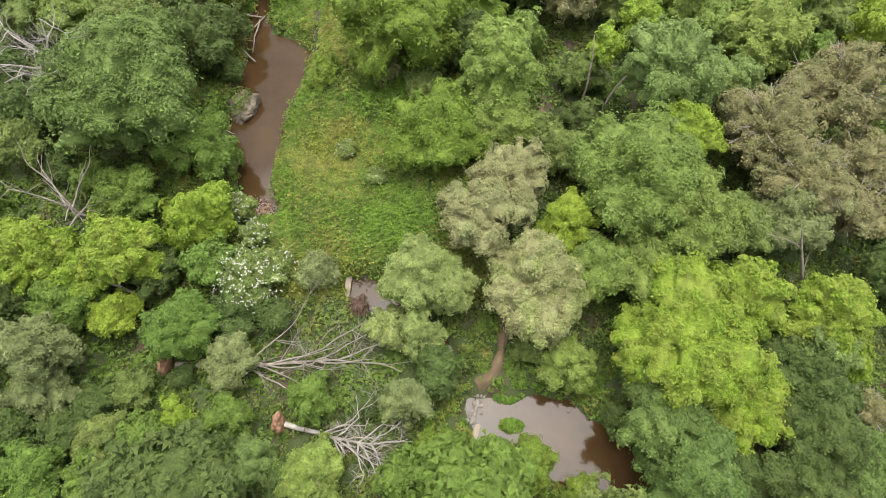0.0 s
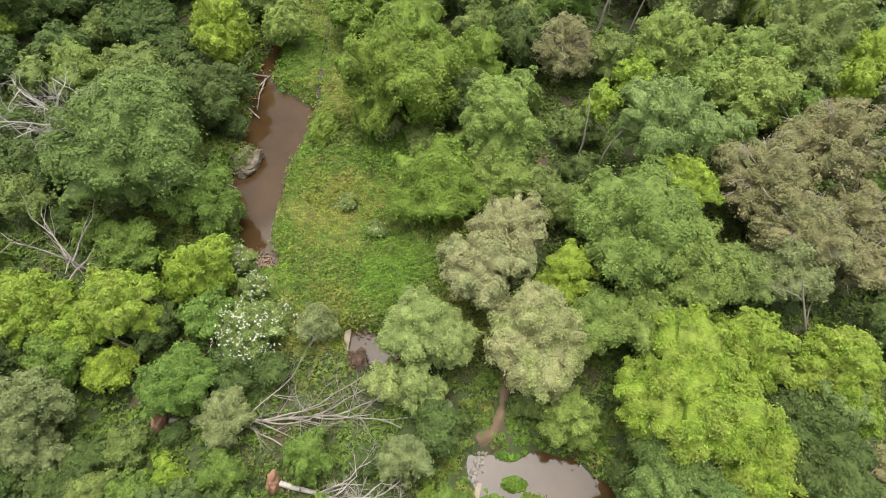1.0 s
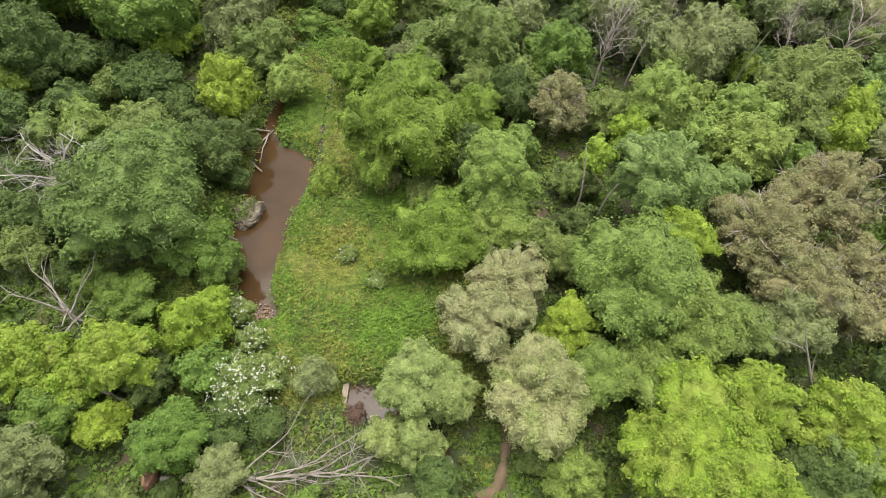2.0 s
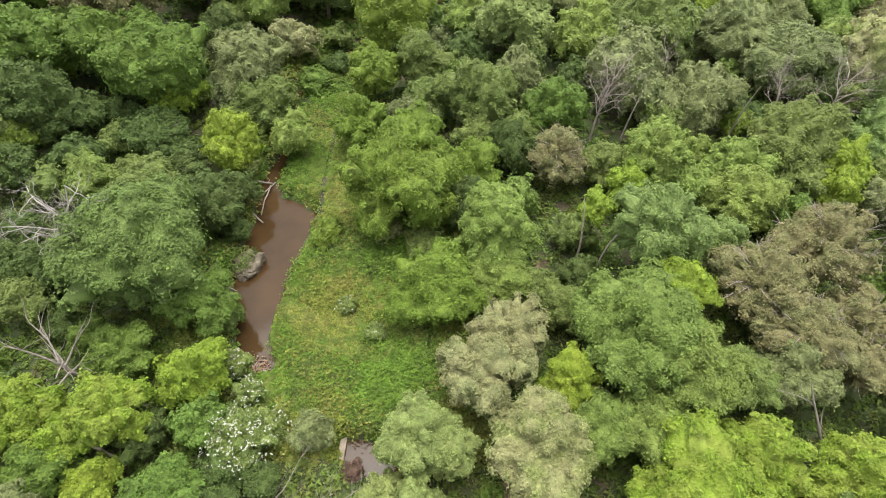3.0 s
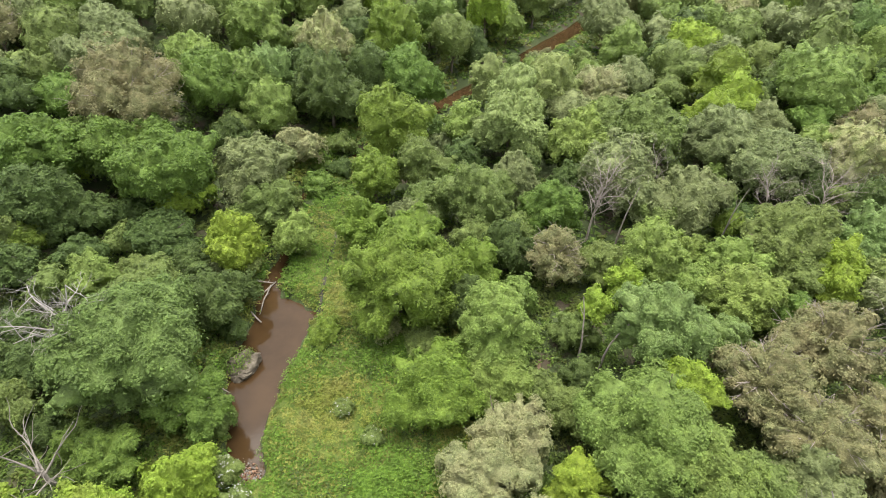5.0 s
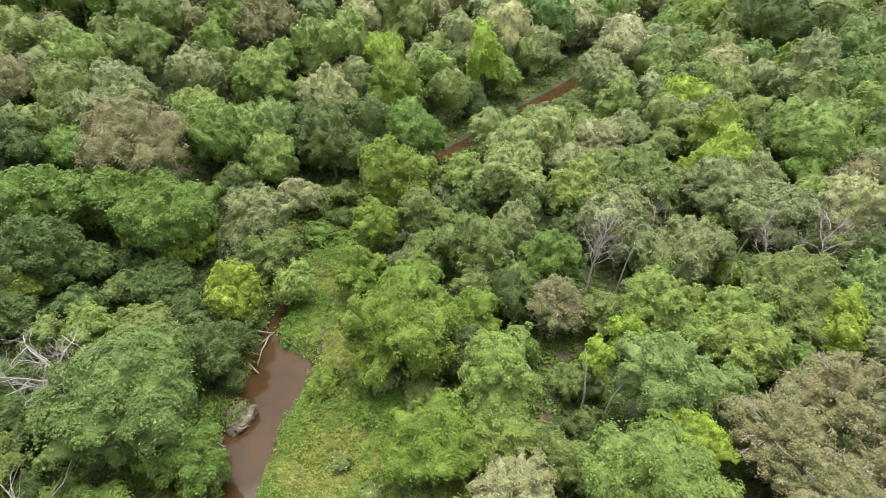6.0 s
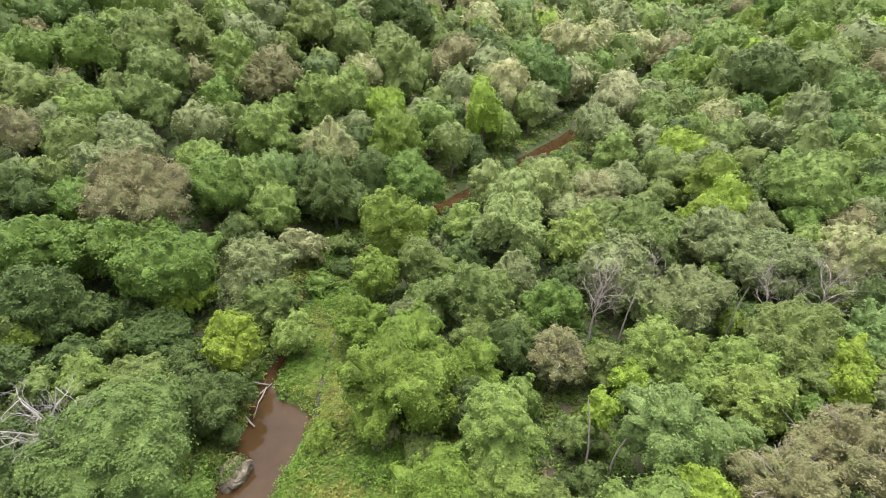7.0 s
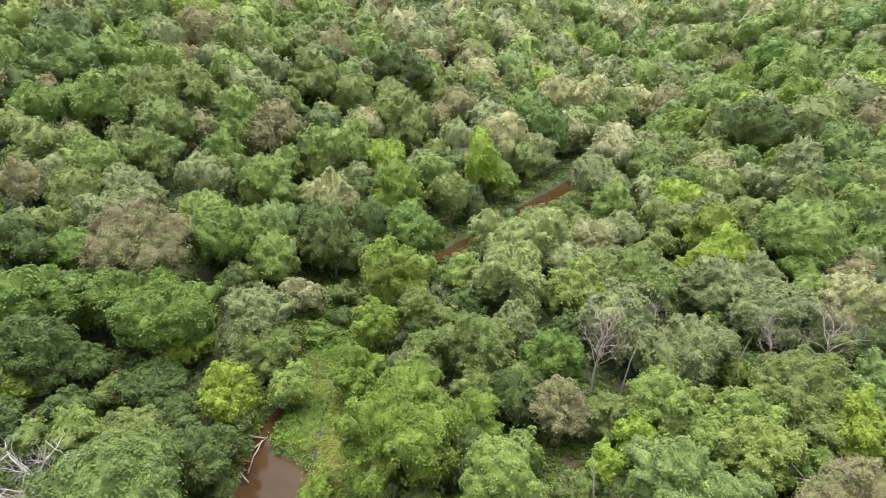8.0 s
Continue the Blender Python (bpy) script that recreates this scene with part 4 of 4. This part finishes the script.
# ---- low growth ----
def undergrowth():
    """Herbs, brambles and grass that nobody could count, over the meadow, the wood's floor and the banks."""
    rng = np.random.default_rng(21)

    def patch(name, n, box, leaf, mats, label, low, high, test, per, base=land):
        x, y = rng.uniform(box[0], box[1], n), rng.uniform(box[2], box[3], n)
        ok = test(x, y)
        x, y = x[ok], y[ok]
        z = base(x, y)
        rc = rng.uniform(low, high, len(x)) * (0.7 + 0.6 * (np.sin(x * 0.8) * np.sin(y * 0.7 + 1) > 0.1))
        which = np.repeat(np.arange(len(x)), per)
        e = unit(rng.normal(size=(len(which), 3)) + (0, 0, 0.6))
        e[:, 2] = np.abs(e[:, 2])
        pos = np.stack([x, y, z], 1)[which] + e * (rc[which] * rng.uniform(0.3, 1.1, len(which)))[:, None] * (1.25, 1.25, 0.8)
        nrm = unit(e * 0.5 + (0, 0, 0.7) + rng.normal(size=e.shape) * 0.4)
        v, f = sprays(rng, pos, nrm, leaf, 1.6)
        slot = rng.choice(len(mats), len(x), p=[q[1] for q in mats])
        drift = np.sin(0.55 * x + 1) + np.sin(0.45 * y) + rng.normal(size=len(x)) * 0.5  # like grows beside like
        slot = np.where(drift > 0.8, 0, np.where(drift < -0.9, 1, slot))[which]
        me = mesh_of(name, v, f, [q[0] for q in mats], slot)
        tagged(new(name, me), label, "undergrowth", kind="stuff")

    def meadow(x, y):
        return (x > -17.5) & (x < 4.5) & (y > 17) & (y < 46) | (x > -17) & (x < -8) & (y >= 46) & (y < 66)

    def dry(x, y, gap=0.35):
        return (water_distance(x, y) > gap) & (line_distance(x, y, PATH[:5])[0] > 0.55) & (line_distance(x, y, PATH[5:])[0] > 0.2)

    # the turf under the herbs: tussocks and mounds that have grown together
    xs, ys = np.arange(-18.5, 5.5, 0.26), np.arange(16.5, 66.5, 0.30)
    gx, gy = np.meshgrid(xs, ys)
    top = np.zeros(gx.shape)
    tall_side = np.clip((gx + 13.5) / 8, 0, 1) * np.clip((gy - 17) / 5, 0, 1)
    for cx, cy, r in zip(rng.uniform(-18.5, 5.5, 1500), rng.uniform(16.5, 66.5, 1500), rng.uniform(0.45, 1.25, 1500)):
        d2 = ((gx - cx) ** 2 + (gy - cy) ** 2) / (r * r)
        top = np.maximum(top, np.sqrt(np.clip(1 - d2, 0, 1)) * r * 0.75)
    bank = np.clip((water_distance(gx, gy) - 0.15) / 0.9, 0, 1)
    z = land(gx, gy) + 0.05 + bank * (0.04 + top * (0.16 + 0.50 * tall_side))
    w = len(xs)
    i = (np.arange(len(ys) - 1)[:, None] * w + np.arange(w - 1)[None, :]).ravel()
    f = np.stack([i, i + 1, i + w + 1, i + w], 1)
    mx, my = gx.ravel()[f].mean(1), gy.ravel()[f].mean(1)
    wx, wy = mx + 0.9 * np.sin(1.3 * my) * np.sin(0.7 * mx + 2), my + 1.6 * np.sin(1.1 * mx + 1) * np.sin(0.9 * my)
    f = f[meadow(wx, wy) & (wy < 59) & (water_distance(mx, my) > 0.15) & (line_distance(mx, my, PATH[:5])[0] > 0.5) & (np.abs(mx + 13.3) + 9 * ((my < 44.5) | (my > 61)) > 0.28)]
    turf_top = z

    def turf(x, y):
        return turf_top[np.clip(((y - ys[0]) / 0.30).round().astype(int), 0, len(ys) - 1), np.clip(((x - xs[0]) / 0.26).round().astype(int), 0, len(xs) - 1)] - 0.12

    me = mesh_of("meadow_turf", np.stack([gx, gy, z], -1).reshape(-1, 3), f, TURF)
    me.polygons.foreach_set("use_smooth", np.ones(len(f), bool))
    tagged(new("meadow_turf", me), "tussocky green meadow turf with yellowish grass patches", "turf", kind="structure")

    patch("meadow_herbs", 6200, (-18, 5, 17, 66), 0.16, ((GRASS, 0.40), (HERB, 0.40), (SCRUB, 0.20)), "lush green meadow herbs and tall grass by the creek",
          0.30, 0.70, lambda x, y: meadow(x, y) & dry(x, y) & ~((np.abs(x + 13.3) < 0.2) & (y > 44.5) & (y < 61)), 26, turf)
    patch("tall_herbs", 2300, (-13, 5, 18, 46), 0.18, ((GRASS, 0.12), (HERB, 0.36), (LEAF["green"], 0.2), (SCRUB, 0.16), (LEAF["dark"], 0.16)), "tall leafy herb mounds standing in the meadow",
          0.5, 1.25, lambda x, y: meadow(x, y) & dry(x, y, 0.8) & (np.sin(x * 0.45 + 1) + np.sin(y * 0.37) + 0.16 * (x + 8) > -0.3), 60, turf)
    patch("creek_herbs", 6000, (-27, -5, 22, 92), 0.24, ((GRASS, 0.35), (HERB, 0.45), (SCRUB, 0.20)), "rank green herbs along the overgrown creek",
          0.3, 0.75, lambda x, y: (line_distance(x, y, CREEK)[0] < 7) & (water_distance(x, y) > 0.15) & ~meadow(x, y), 18)
    patch("pond_herbs", 1500, (-3, 20, -2, 15), 0.17, ((GRASS, 0.35), (HERB, 0.45), (SCRUB, 0.20)), "short green herbs round the pond's bank",
          0.2, 0.5, lambda x, y: (pond_distance(x, y) < 4) & dry(x, y, 0.1) & (line_distance(x, y, ((0.3, 1.0), (2.0, 5.6)))[0] > 0.6) & (np.hypot(x - 2.6, y - 8.6) > 1.3), 24)
    patch("brambles", 10500, (-46, 46, -4, 56), 0.26, ((SCRUB, 0.45), (LEAF["green"], 0.15), (LEAF["dark"], 0.4)), "dense brambles and nettles on the wood's floor",
          0.35, 0.9, lambda x, y: ~meadow(x, y) & dry(x, y, 0.5) & (np.abs(x) < 30 + 0.6 * y), 20)
    patch("valley_scrub", 5500, (-110, 120, 55, 170), 0.50, ((SCRUB, 0.4), (LEAF["green"], 0.3), (LEAF["dark"], 0.3)), "dense scrub under the trees along the valley",
          0.7, 1.7, lambda x, y: ~meadow(x, y) & (water_distance(x, y) > 1.2) & (np.abs(x) < 0.84 * y + 8), 18)
    patch("bank_grass", 2600, (0, 50, 98, 150), 0.34, ((GRASS, 0.5), (HERB, 0.5)), "grassy open bank along the far creek",
          0.3, 0.6, lambda x, y: (line_distance(x, y, CREEK)[0] < 14) & (water_distance(x, y) > 0.5), 14)


# ---- dead and fallen trees ----
def boughs(rng, start, way, length, radius, depth, lift=0.15, spread=0.85):
    """A bare bough with its branches and twigs, as tubes."""
    steps = 5 if depth > 1 else 4
    pts = bend(rng, start, way, length, steps, 0.16)
    pieces = [tube(pts, np.linspace(radius, radius * 0.35, steps + 1), 6 if depth > 1 else 4 if depth else 3)]
    if depth:
        for i in range(3 if depth > 2 else 4 if depth > 1 else 5):
            s = pts[int(rng.integers(1, steps + 1))]
            w = unit(np.array(way, float)) + rng.normal(size=3) * spread + np.array([0, 0, lift])
            pieces += boughs(rng, s, w, length * rng.uniform(0.42, 0.68), radius * 0.42, depth - 1, lift, spread)
    return pieces


def bare_tree(name, x, y, way, length, thick, label, wood, limbs=6, depth=2, z=None, lift=0.2, spread=0.8, seed=1, reach=0.6, first=3):
    rng = np.random.default_rng(seed)
    ob = thing(name, x, y, label, "dead tree", z=z)
    pts = bend(rng, (0, 0, -0.2), way, length, 7, 0.06)
    part_of("trunk", mesh_of("trunk", *tube(pts, np.linspace(thick, thick * 0.3, 8), 8), wood), ob)
    for i in range(limbs):
        j = min(7, first + i * (8 - first) // limbs)
        a = i * 2.4
        w = unit(np.array(way, float)) * 0.9 + np.array([math.cos(a), math.sin(a), 0.25]) * spread
        part_of("limb", mesh_of("limb", *joined(boughs(rng, pts[j], w, length * reach * rng.uniform(0.7, 1.1), thick * 0.34, depth, lift)), wood), ob)
    planted.append((x, y, 2.5 if length > 8 and limbs > 5 else 0.8))
    return ob


def root_plate(ob, loc, w, h, seed):
    """A torn-up plate of roots and red earth at a fallen trunk's foot."""
    rng = np.random.default_rng(seed)
    bm = bmesh.new()
    bmesh.ops.create_icosphere(bm, subdivisions=3, radius=1.0)
    for v in bm.verts:
        q = 1 + 0.35 * noise.noise(v.co * 2.3 + Vector((seed, 0, 0)))
        v.co = Vector((v.co.x * 0.45 * q, v.co.y * w * q, v.co.z * h * q)) + Vector(loc)
    me = bpy.data.meshes.new("root_plate")
    bm.to_mesh(me)
    bm.free()
    me.materials.append(SOIL)
    part_of("root_plate", me, ob, "torn-up root plate of red-brown earth")


fallen = bare_tree("fallen_tree", -20.6, 11.4, (1, 0.03, 0.06), 12.5, 0.24, "long fallen tree with bare pale branches in the undergrowth", DEADWOOD,
                   limbs=11, depth=2, z=1.5, lift=0.02, spread=0.30, seed=5, reach=0.50)
root_plate(fallen, (-0.7, 0.1, 0.0), 1.0, 1.1, 3)
uprooted = bare_tree("fallen_tree", -11.6, 6.9, (1, -0.30, 0.10), 6.6, 0.22, "uprooted dead tree with bleached white branching crown", BLEACHED,
                     limbs=16, depth=3, z=1.7, lift=0.10, spread=0.62, seed=9, reach=0.50)
root_plate(uprooted, (-0.5, 0.1, -0.3), 0.75, 0.9, 8)
bare_tree("dead_tree", -33.9, 34.9, (0.02, -0.05, 1), 10.0, 0.30, "large bleached dead tree with forked bare limbs", BLEACHED, limbs=11, depth=3, seed=13, reach=0.46, spread=1.2, first=4)
bare_tree("dead_tree", -29.6, 23.4, (0.0, 0.04, 1), 4.6, 0.30, "grey dead tree with spreading crooked limbs", DEADWOOD, limbs=7, depth=1, seed=17, reach=0.95, spread=2.4, first=5)
bare_tree("dead_tree", 18.1, 56.6, (0.18, 0.1, 1), 8.6, 0.16, "bare dead tree with a fan of dry twigs", TWIGWOOD, limbs=18, depth=2, seed=19, reach=0.46, spread=0.9)
bare_tree("dead_tree", 26.6, 61.0, (0.1, 0.1, 1), 8.4, 0.12, "thin bare dead tree with dry upper twigs", TWIGWOOD, limbs=8, depth=2, seed=23, reach=0.32, spread=0.6)
bare_tree("dead_tree", 46.2, 57.3, (0.02, 0.0, 1), 9.0, 0.16, "bare dead tree with spreading fine grey branches", TWIGWOOD, limbs=13, depth=2, seed=29, reach=0.48, spread=0.8)
bare_tree("dead_tree", 40.8, 58.5, (-0.05, 0.0, 1), 7.8, 0.13, "bare dead tree with spreading fine grey branches", TWIGWOOD, limbs=9, depth=2, seed=31, reach=0.45, spread=0.8)
bare_tree("dead_tree", 43.5, 37.7, (0.02, 0.0, 1), 8.6, 0.15, "bare dead tree with spreading fine grey branches", TWIGWOOD, limbs=9, depth=2, seed=37, reach=0.45, spread=0.7)
bare_tree("snag", 33.3, 53.8, (0.05, 0.0, 1), 10.5, 0.13, "thin pale dead snag with two short forks", DEADWOOD, limbs=2, depth=0, seed=41, reach=0.2, spread=0.6)
bare_tree("snag", 29.6, 16.6, (-0.42, 0.5, 1), 8.5, 0.16, "leaning pale dead trunk with few limbs", DEADWOOD, limbs=2, depth=1, seed=43, reach=0.35, spread=0.6)
bare_tree("snag", -30.0, 11.3, (0.1, 0.25, 1), 6.5, 0.08, "slender bare dead stem among shrubs", DEADWOOD, limbs=2, depth=0, seed=47, reach=0.25, spread=0.5)
for sx, sy, w, ln in ((15.2, 36.1, (0.12, 0.05, 1), 9.5), (13.4, 37.1, (0.06, 0.0, 1), 8.0), (21.6, 55.7, (0.04, 0, 1), 9.0)):
    bare_tree("bare_trunk", sx, sy, w, ln, 0.13, "slim grey tree trunk in a gap of the wood", TWIGWOOD, limbs=2, depth=0, seed=int(sx * 10) + 60, reach=0.15)


# ---- along the water ----
def boulder(name, x, y, z, size, label, seed, material=STONE, parent=None):
    rng = np.random.default_rng(seed)
    bm = bmesh.new()
    bmesh.ops.create_icosphere(bm, subdivisions=4 if max(size) > 0.5 else 1, radius=1.0)
    cuts = [(unit(rng.normal(size=3)), rng.uniform(0.50, 0.86)) for _ in range(14)]
    for v in bm.verts:
        c = np.array(v.co)
        for n, d in cuts:
            over = c @ n - d
            if over > 0:
                c = c - n * over
        c = c * (1 + 0.26 * noise.noise(Vector(c) * 1.9 + Vector((seed, 0, 0))) + 0.13 * noise.noise(Vector(c) * 6))
        v.co = c * np.array(size)
    me = bpy.data.meshes.new(name)
    bm.to_mesh(me)
    bm.free()
    me.materials.append(material)
    ob = new(name, me)
    ob.location, ob.rotation_euler[2] = (x, y, z), rng.uniform(0, 6)
    if parent:
        ob.parent = parent
    else:
        tagged(ob, label, "rock")
    return ob


rock = boulder("boulder", -19.7, 37.5, 0.4, (2.2, 1.85, 1.6), "large pale mossy boulder at the creek's edge", 6, BOULDER)
fern_rng = np.random.default_rng(12)
fern_e = unit(fern_rng.normal(size=(700, 3)) * (1, 1, 0.5) + (0, 0, 0.7))
fern_pos = fern_e * (1.9, 1.6, 1.45) * fern_rng.uniform(0.85, 1.12, (700, 1)) + (-0.5, 0.35, 0.05)
part_of("moss", mesh_of("moss", *sprays(fern_rng, fern_pos, unit(fern_e + fern_rng.normal(size=fern_e.shape) * 0.3), 0.17, 1.6), SCRUB), rock, "green moss and ferns on its back")["kind"] = "stuff"
rock.rotation_euler[2] = 0.4


def slab(x0, y0, x1, y1, half, z, label):
    bm = bmesh.new()
    bmesh.ops.create_cube(bm, size=1.0)
    ln = math.hypot(x1 - x0, y1 - y0)
    bmesh.ops.scale(bm, vec=(ln, half * 2, 0.45), verts=bm.verts)
    bmesh.ops.subdivide_edges(bm, edges=bm.edges, cuts=4, use_grid_fill=True)
    bmesh.ops.bevel(bm, geom=[e for e in bm.edges if e.calc_face_angle(0) > 1], offset=0.05, segments=2, affect="EDGES")
    for v in bm.verts:
        v.co += Vector((noise.noise(v.co * 1.7), noise.noise(v.co * 1.9 + Vector((5, 0, 0))), noise.noise(v.co * 2.3 + Vector((0, 7, 0))))) * 0.06
    me = bpy.data.meshes.new("concrete_slab")
    bm.to_mesh(me)
    bm.free()
    me.materials.append(CONCRETE)
    ob = tagged(new("concrete_slab", me), label, "slab")
    ob.location, ob.rotation_euler[2] = ((x0 + x1) / 2, (y0 + y1) / 2, z), math.atan2(y1 - y0, x1 - x0)


slab(-7.9, 19.6, -8.1, 17.4, 0.24, 0.12, "pale worn concrete slab across the pool's end")
slab(2.7, 7.1, 2.2, 5.8, 0.2, 0.15, "pale worn concrete slab at the pond's outlet")

weir = thing("stone_weir", 2.6, 8.6, "row of loose grey stones damming the pond", "stones", z=0.05)
stone_rng = np.random.default_rng(3)
for i in range(46):
    u = stone_rng.random()
    s = stone_rng.uniform(0.08, 0.24)
    boulder("stone", -0.55 + 1.1 * u + stone_rng.normal() * 0.3, -1.2 + 2.3 * u + stone_rng.normal() * 0.3, stone_rng.uniform(-0.02, 0.08), (s * 1.3, s, s * 0.8), "", 200 + i, parent=weir)


def gravel():
    """A bar of leaf-strewn pebbles where the creek runs dry."""
    rng = np.random.default_rng(33)
    pieces = []
    base = np.array([(1, 0, 0), (-1, 0, 0), (0, 1, 0), (0, -1, 0), (0, 0, 1), (0, 0, -1)], float)
    tri = np.array([(0, 2, 4), (2, 1, 4), (1, 3, 4), (3, 0, 4), (2, 0, 5), (1, 2, 5), (3, 1, 5), (0, 3, 5)])
    for i in range(620):
        u = rng.random()
        x, y = -16.6 + 2.2 * u + rng.normal() * 0.45, 26.2 - 3.0 * u + rng.normal() * 0.5
        s = rng.uniform(0.05, 0.15)
        a = rng.uniform(0, 6.28)
        r = np.array([(math.cos(a), -math.sin(a), 0), (math.sin(a), math.cos(a), 0), (0, 0, 1)])
        pieces.append(((base * rng.uniform(0.6, 1.3, (6, 1)) * (s, s * 0.8, s * 0.5)) @ r.T + (x, y, max(0.03, float(land(x, y))) + 0.06), tri))
    v, f = joined(pieces)
    slots = np.repeat((rng.random(620) < 0.35).astype(int), 8)
    tagged(new("gravel_bar", mesh_of("gravel_bar", v, f, [SOIL, STONE], slots)), "brown pebbles and driftwood chips in the dry creek bed", "gravel", kind="stuff")


gravel()


def log(x0, y0, z0, x1, y1, z1, r, label, wood=DEADWOOD, seed=1):
    rng = np.random.default_rng(seed)
    d = np.array([x1 - x0, y1 - y0, z1 - z0])
    pts = bend(rng, (0, 0, 0), d, float(np.linalg.norm(d)), 6, 0.07)
    pieces = [tube(pts, r * np.linspace(1.1, 0.7, 7), 8)]
    for k in range(2):
        pieces.append(tube(bend(rng, pts[2 + 2 * k], rng.normal(size=3) + (0, 0, 0.4), 6 * r, 3, 0.2), np.linspace(r * 0.4, r * 0.15, 4), 5))
    ob = tagged(new("log", mesh_of("log", *joined(pieces), wood)), label, "log")
    ob.location = (x0, y0, z0)


log(-21.4, 49.9, 0.5, -19.5, 49.4, 0.3, 0.10, "bleached driftwood log on the creek bank", seed=2)
log(-19.7, 49.2, 0.35, -20.6, 44.7, 0.2, 0.08, "bleached driftwood log lying in the creek", seed=3)
log(-21.1, 45.0, 0.45, -19.3, 43.5, 0.1, 0.11, "bleached driftwood log lying in the creek", seed=4)
log(-20.5, 47.5, 0.4, -19.3, 50.1, 0.3, 0.08, "bleached driftwood log on the creek bank", seed=6)
log(-21.0, 34.6, 0.3, -20.3, 34.3, 0.1, 0.06, "thin grey branch poking into the creek", seed=7)
log(-6.1, 24.5, 1.35, -3.7, 23.9, 1.3, 0.06, "dry pale branch lying in the meadow", seed=8)
log(-26.6, 17.5, 4.2, -24.5, 16.7, 2.2, 0.16, "leaning grey trunk under a maple", TWIGWOOD, seed=9)


def island():
    rng = np.random.default_rng(5)
    for x, y, r in ((5.2, 7.0, 0.75), (4.9, 9.3, 0.9)):
        ob = thing("reed_island", x, y, "low green clump of water plants in the pond", "water plants", z=0.0)
        e = unit(rng.normal(size=(900, 3)))
        e[:, 2] = np.abs(e[:, 2]) * 0.5
        pos = e * rng.uniform(0.2, 1, (900, 1)) * (r * 1.3, r * 0.8, 0.6) + (0, 0, 0.05)
        part_of("leaves", mesh_of("leaves", *sprays(rng, pos, unit(e + (0, 0, 0.8) + rng.normal(size=e.shape) * 0.3), 0.2, 1.8), HERB), ob)
        bm = bmesh.new()
        bmesh.ops.create_icosphere(bm, subdivisions=2, radius=1.0)
        bmesh.ops.scale(bm, vec=(r * 1.15, r * 0.7, 0.22), verts=bm.verts)
        me = bpy.data.meshes.new("mud_bed")
        bm.to_mesh(me)
        bm.free()
        me.materials.append(MUD)
        part_of("mud_bed", me, ob)


island()


# ---- flowering elders ----
def elder(x, y, radius, flowers, seed):
    rng = np.random.default_rng(seed)
    ob = tree("moss", x, y, radius, 0.7, 0.3, "flowering elder bush with flat white blossom heads")
    n = flowers
    d = unit(rng.normal(size=(n, 3)) + (0, 0, 0.8))
    c = d * radius * rng.uniform(0.75, 1.05, (n, 1)) * (1, 1, 0.7) + (0, 0, 0.3 + radius * 0.75)
    v, f = [], []
    for i in range(n):
        for k in range(3):
            o = c[i] + rng.normal(size=3) * (0.06, 0.06, 0.02)
            nv = unit(np.array([[0, 0, 1.0]]) + d[i] * 0.5 + rng.normal(size=(1, 3)) * 0.2)
            a, b = sprays(rng, o[None], nv, 0.10, 1.0)
            f.append(b + sum(len(q) for q in v))
            v.append(a)
    part_of("blossom", mesh_of("blossom", np.concatenate(v), np.concatenate(f), PETAL), ob, "flat white blossom heads")


elder(-15.3, 17.7, 2.9, 230, 71)
elder(-13.3, 19.2, 1.6, 55, 72)
elder(-17.7, 24.8, 1.5, 60, 73)
elder(-15.8, 22.3, 1.4, 45, 74)
elder(-8.9, 31.2, 1.0, 26, 75)
elder(-5.9, 28.3, 0.9, 14, 76)


plant_woods()
undergrowth()
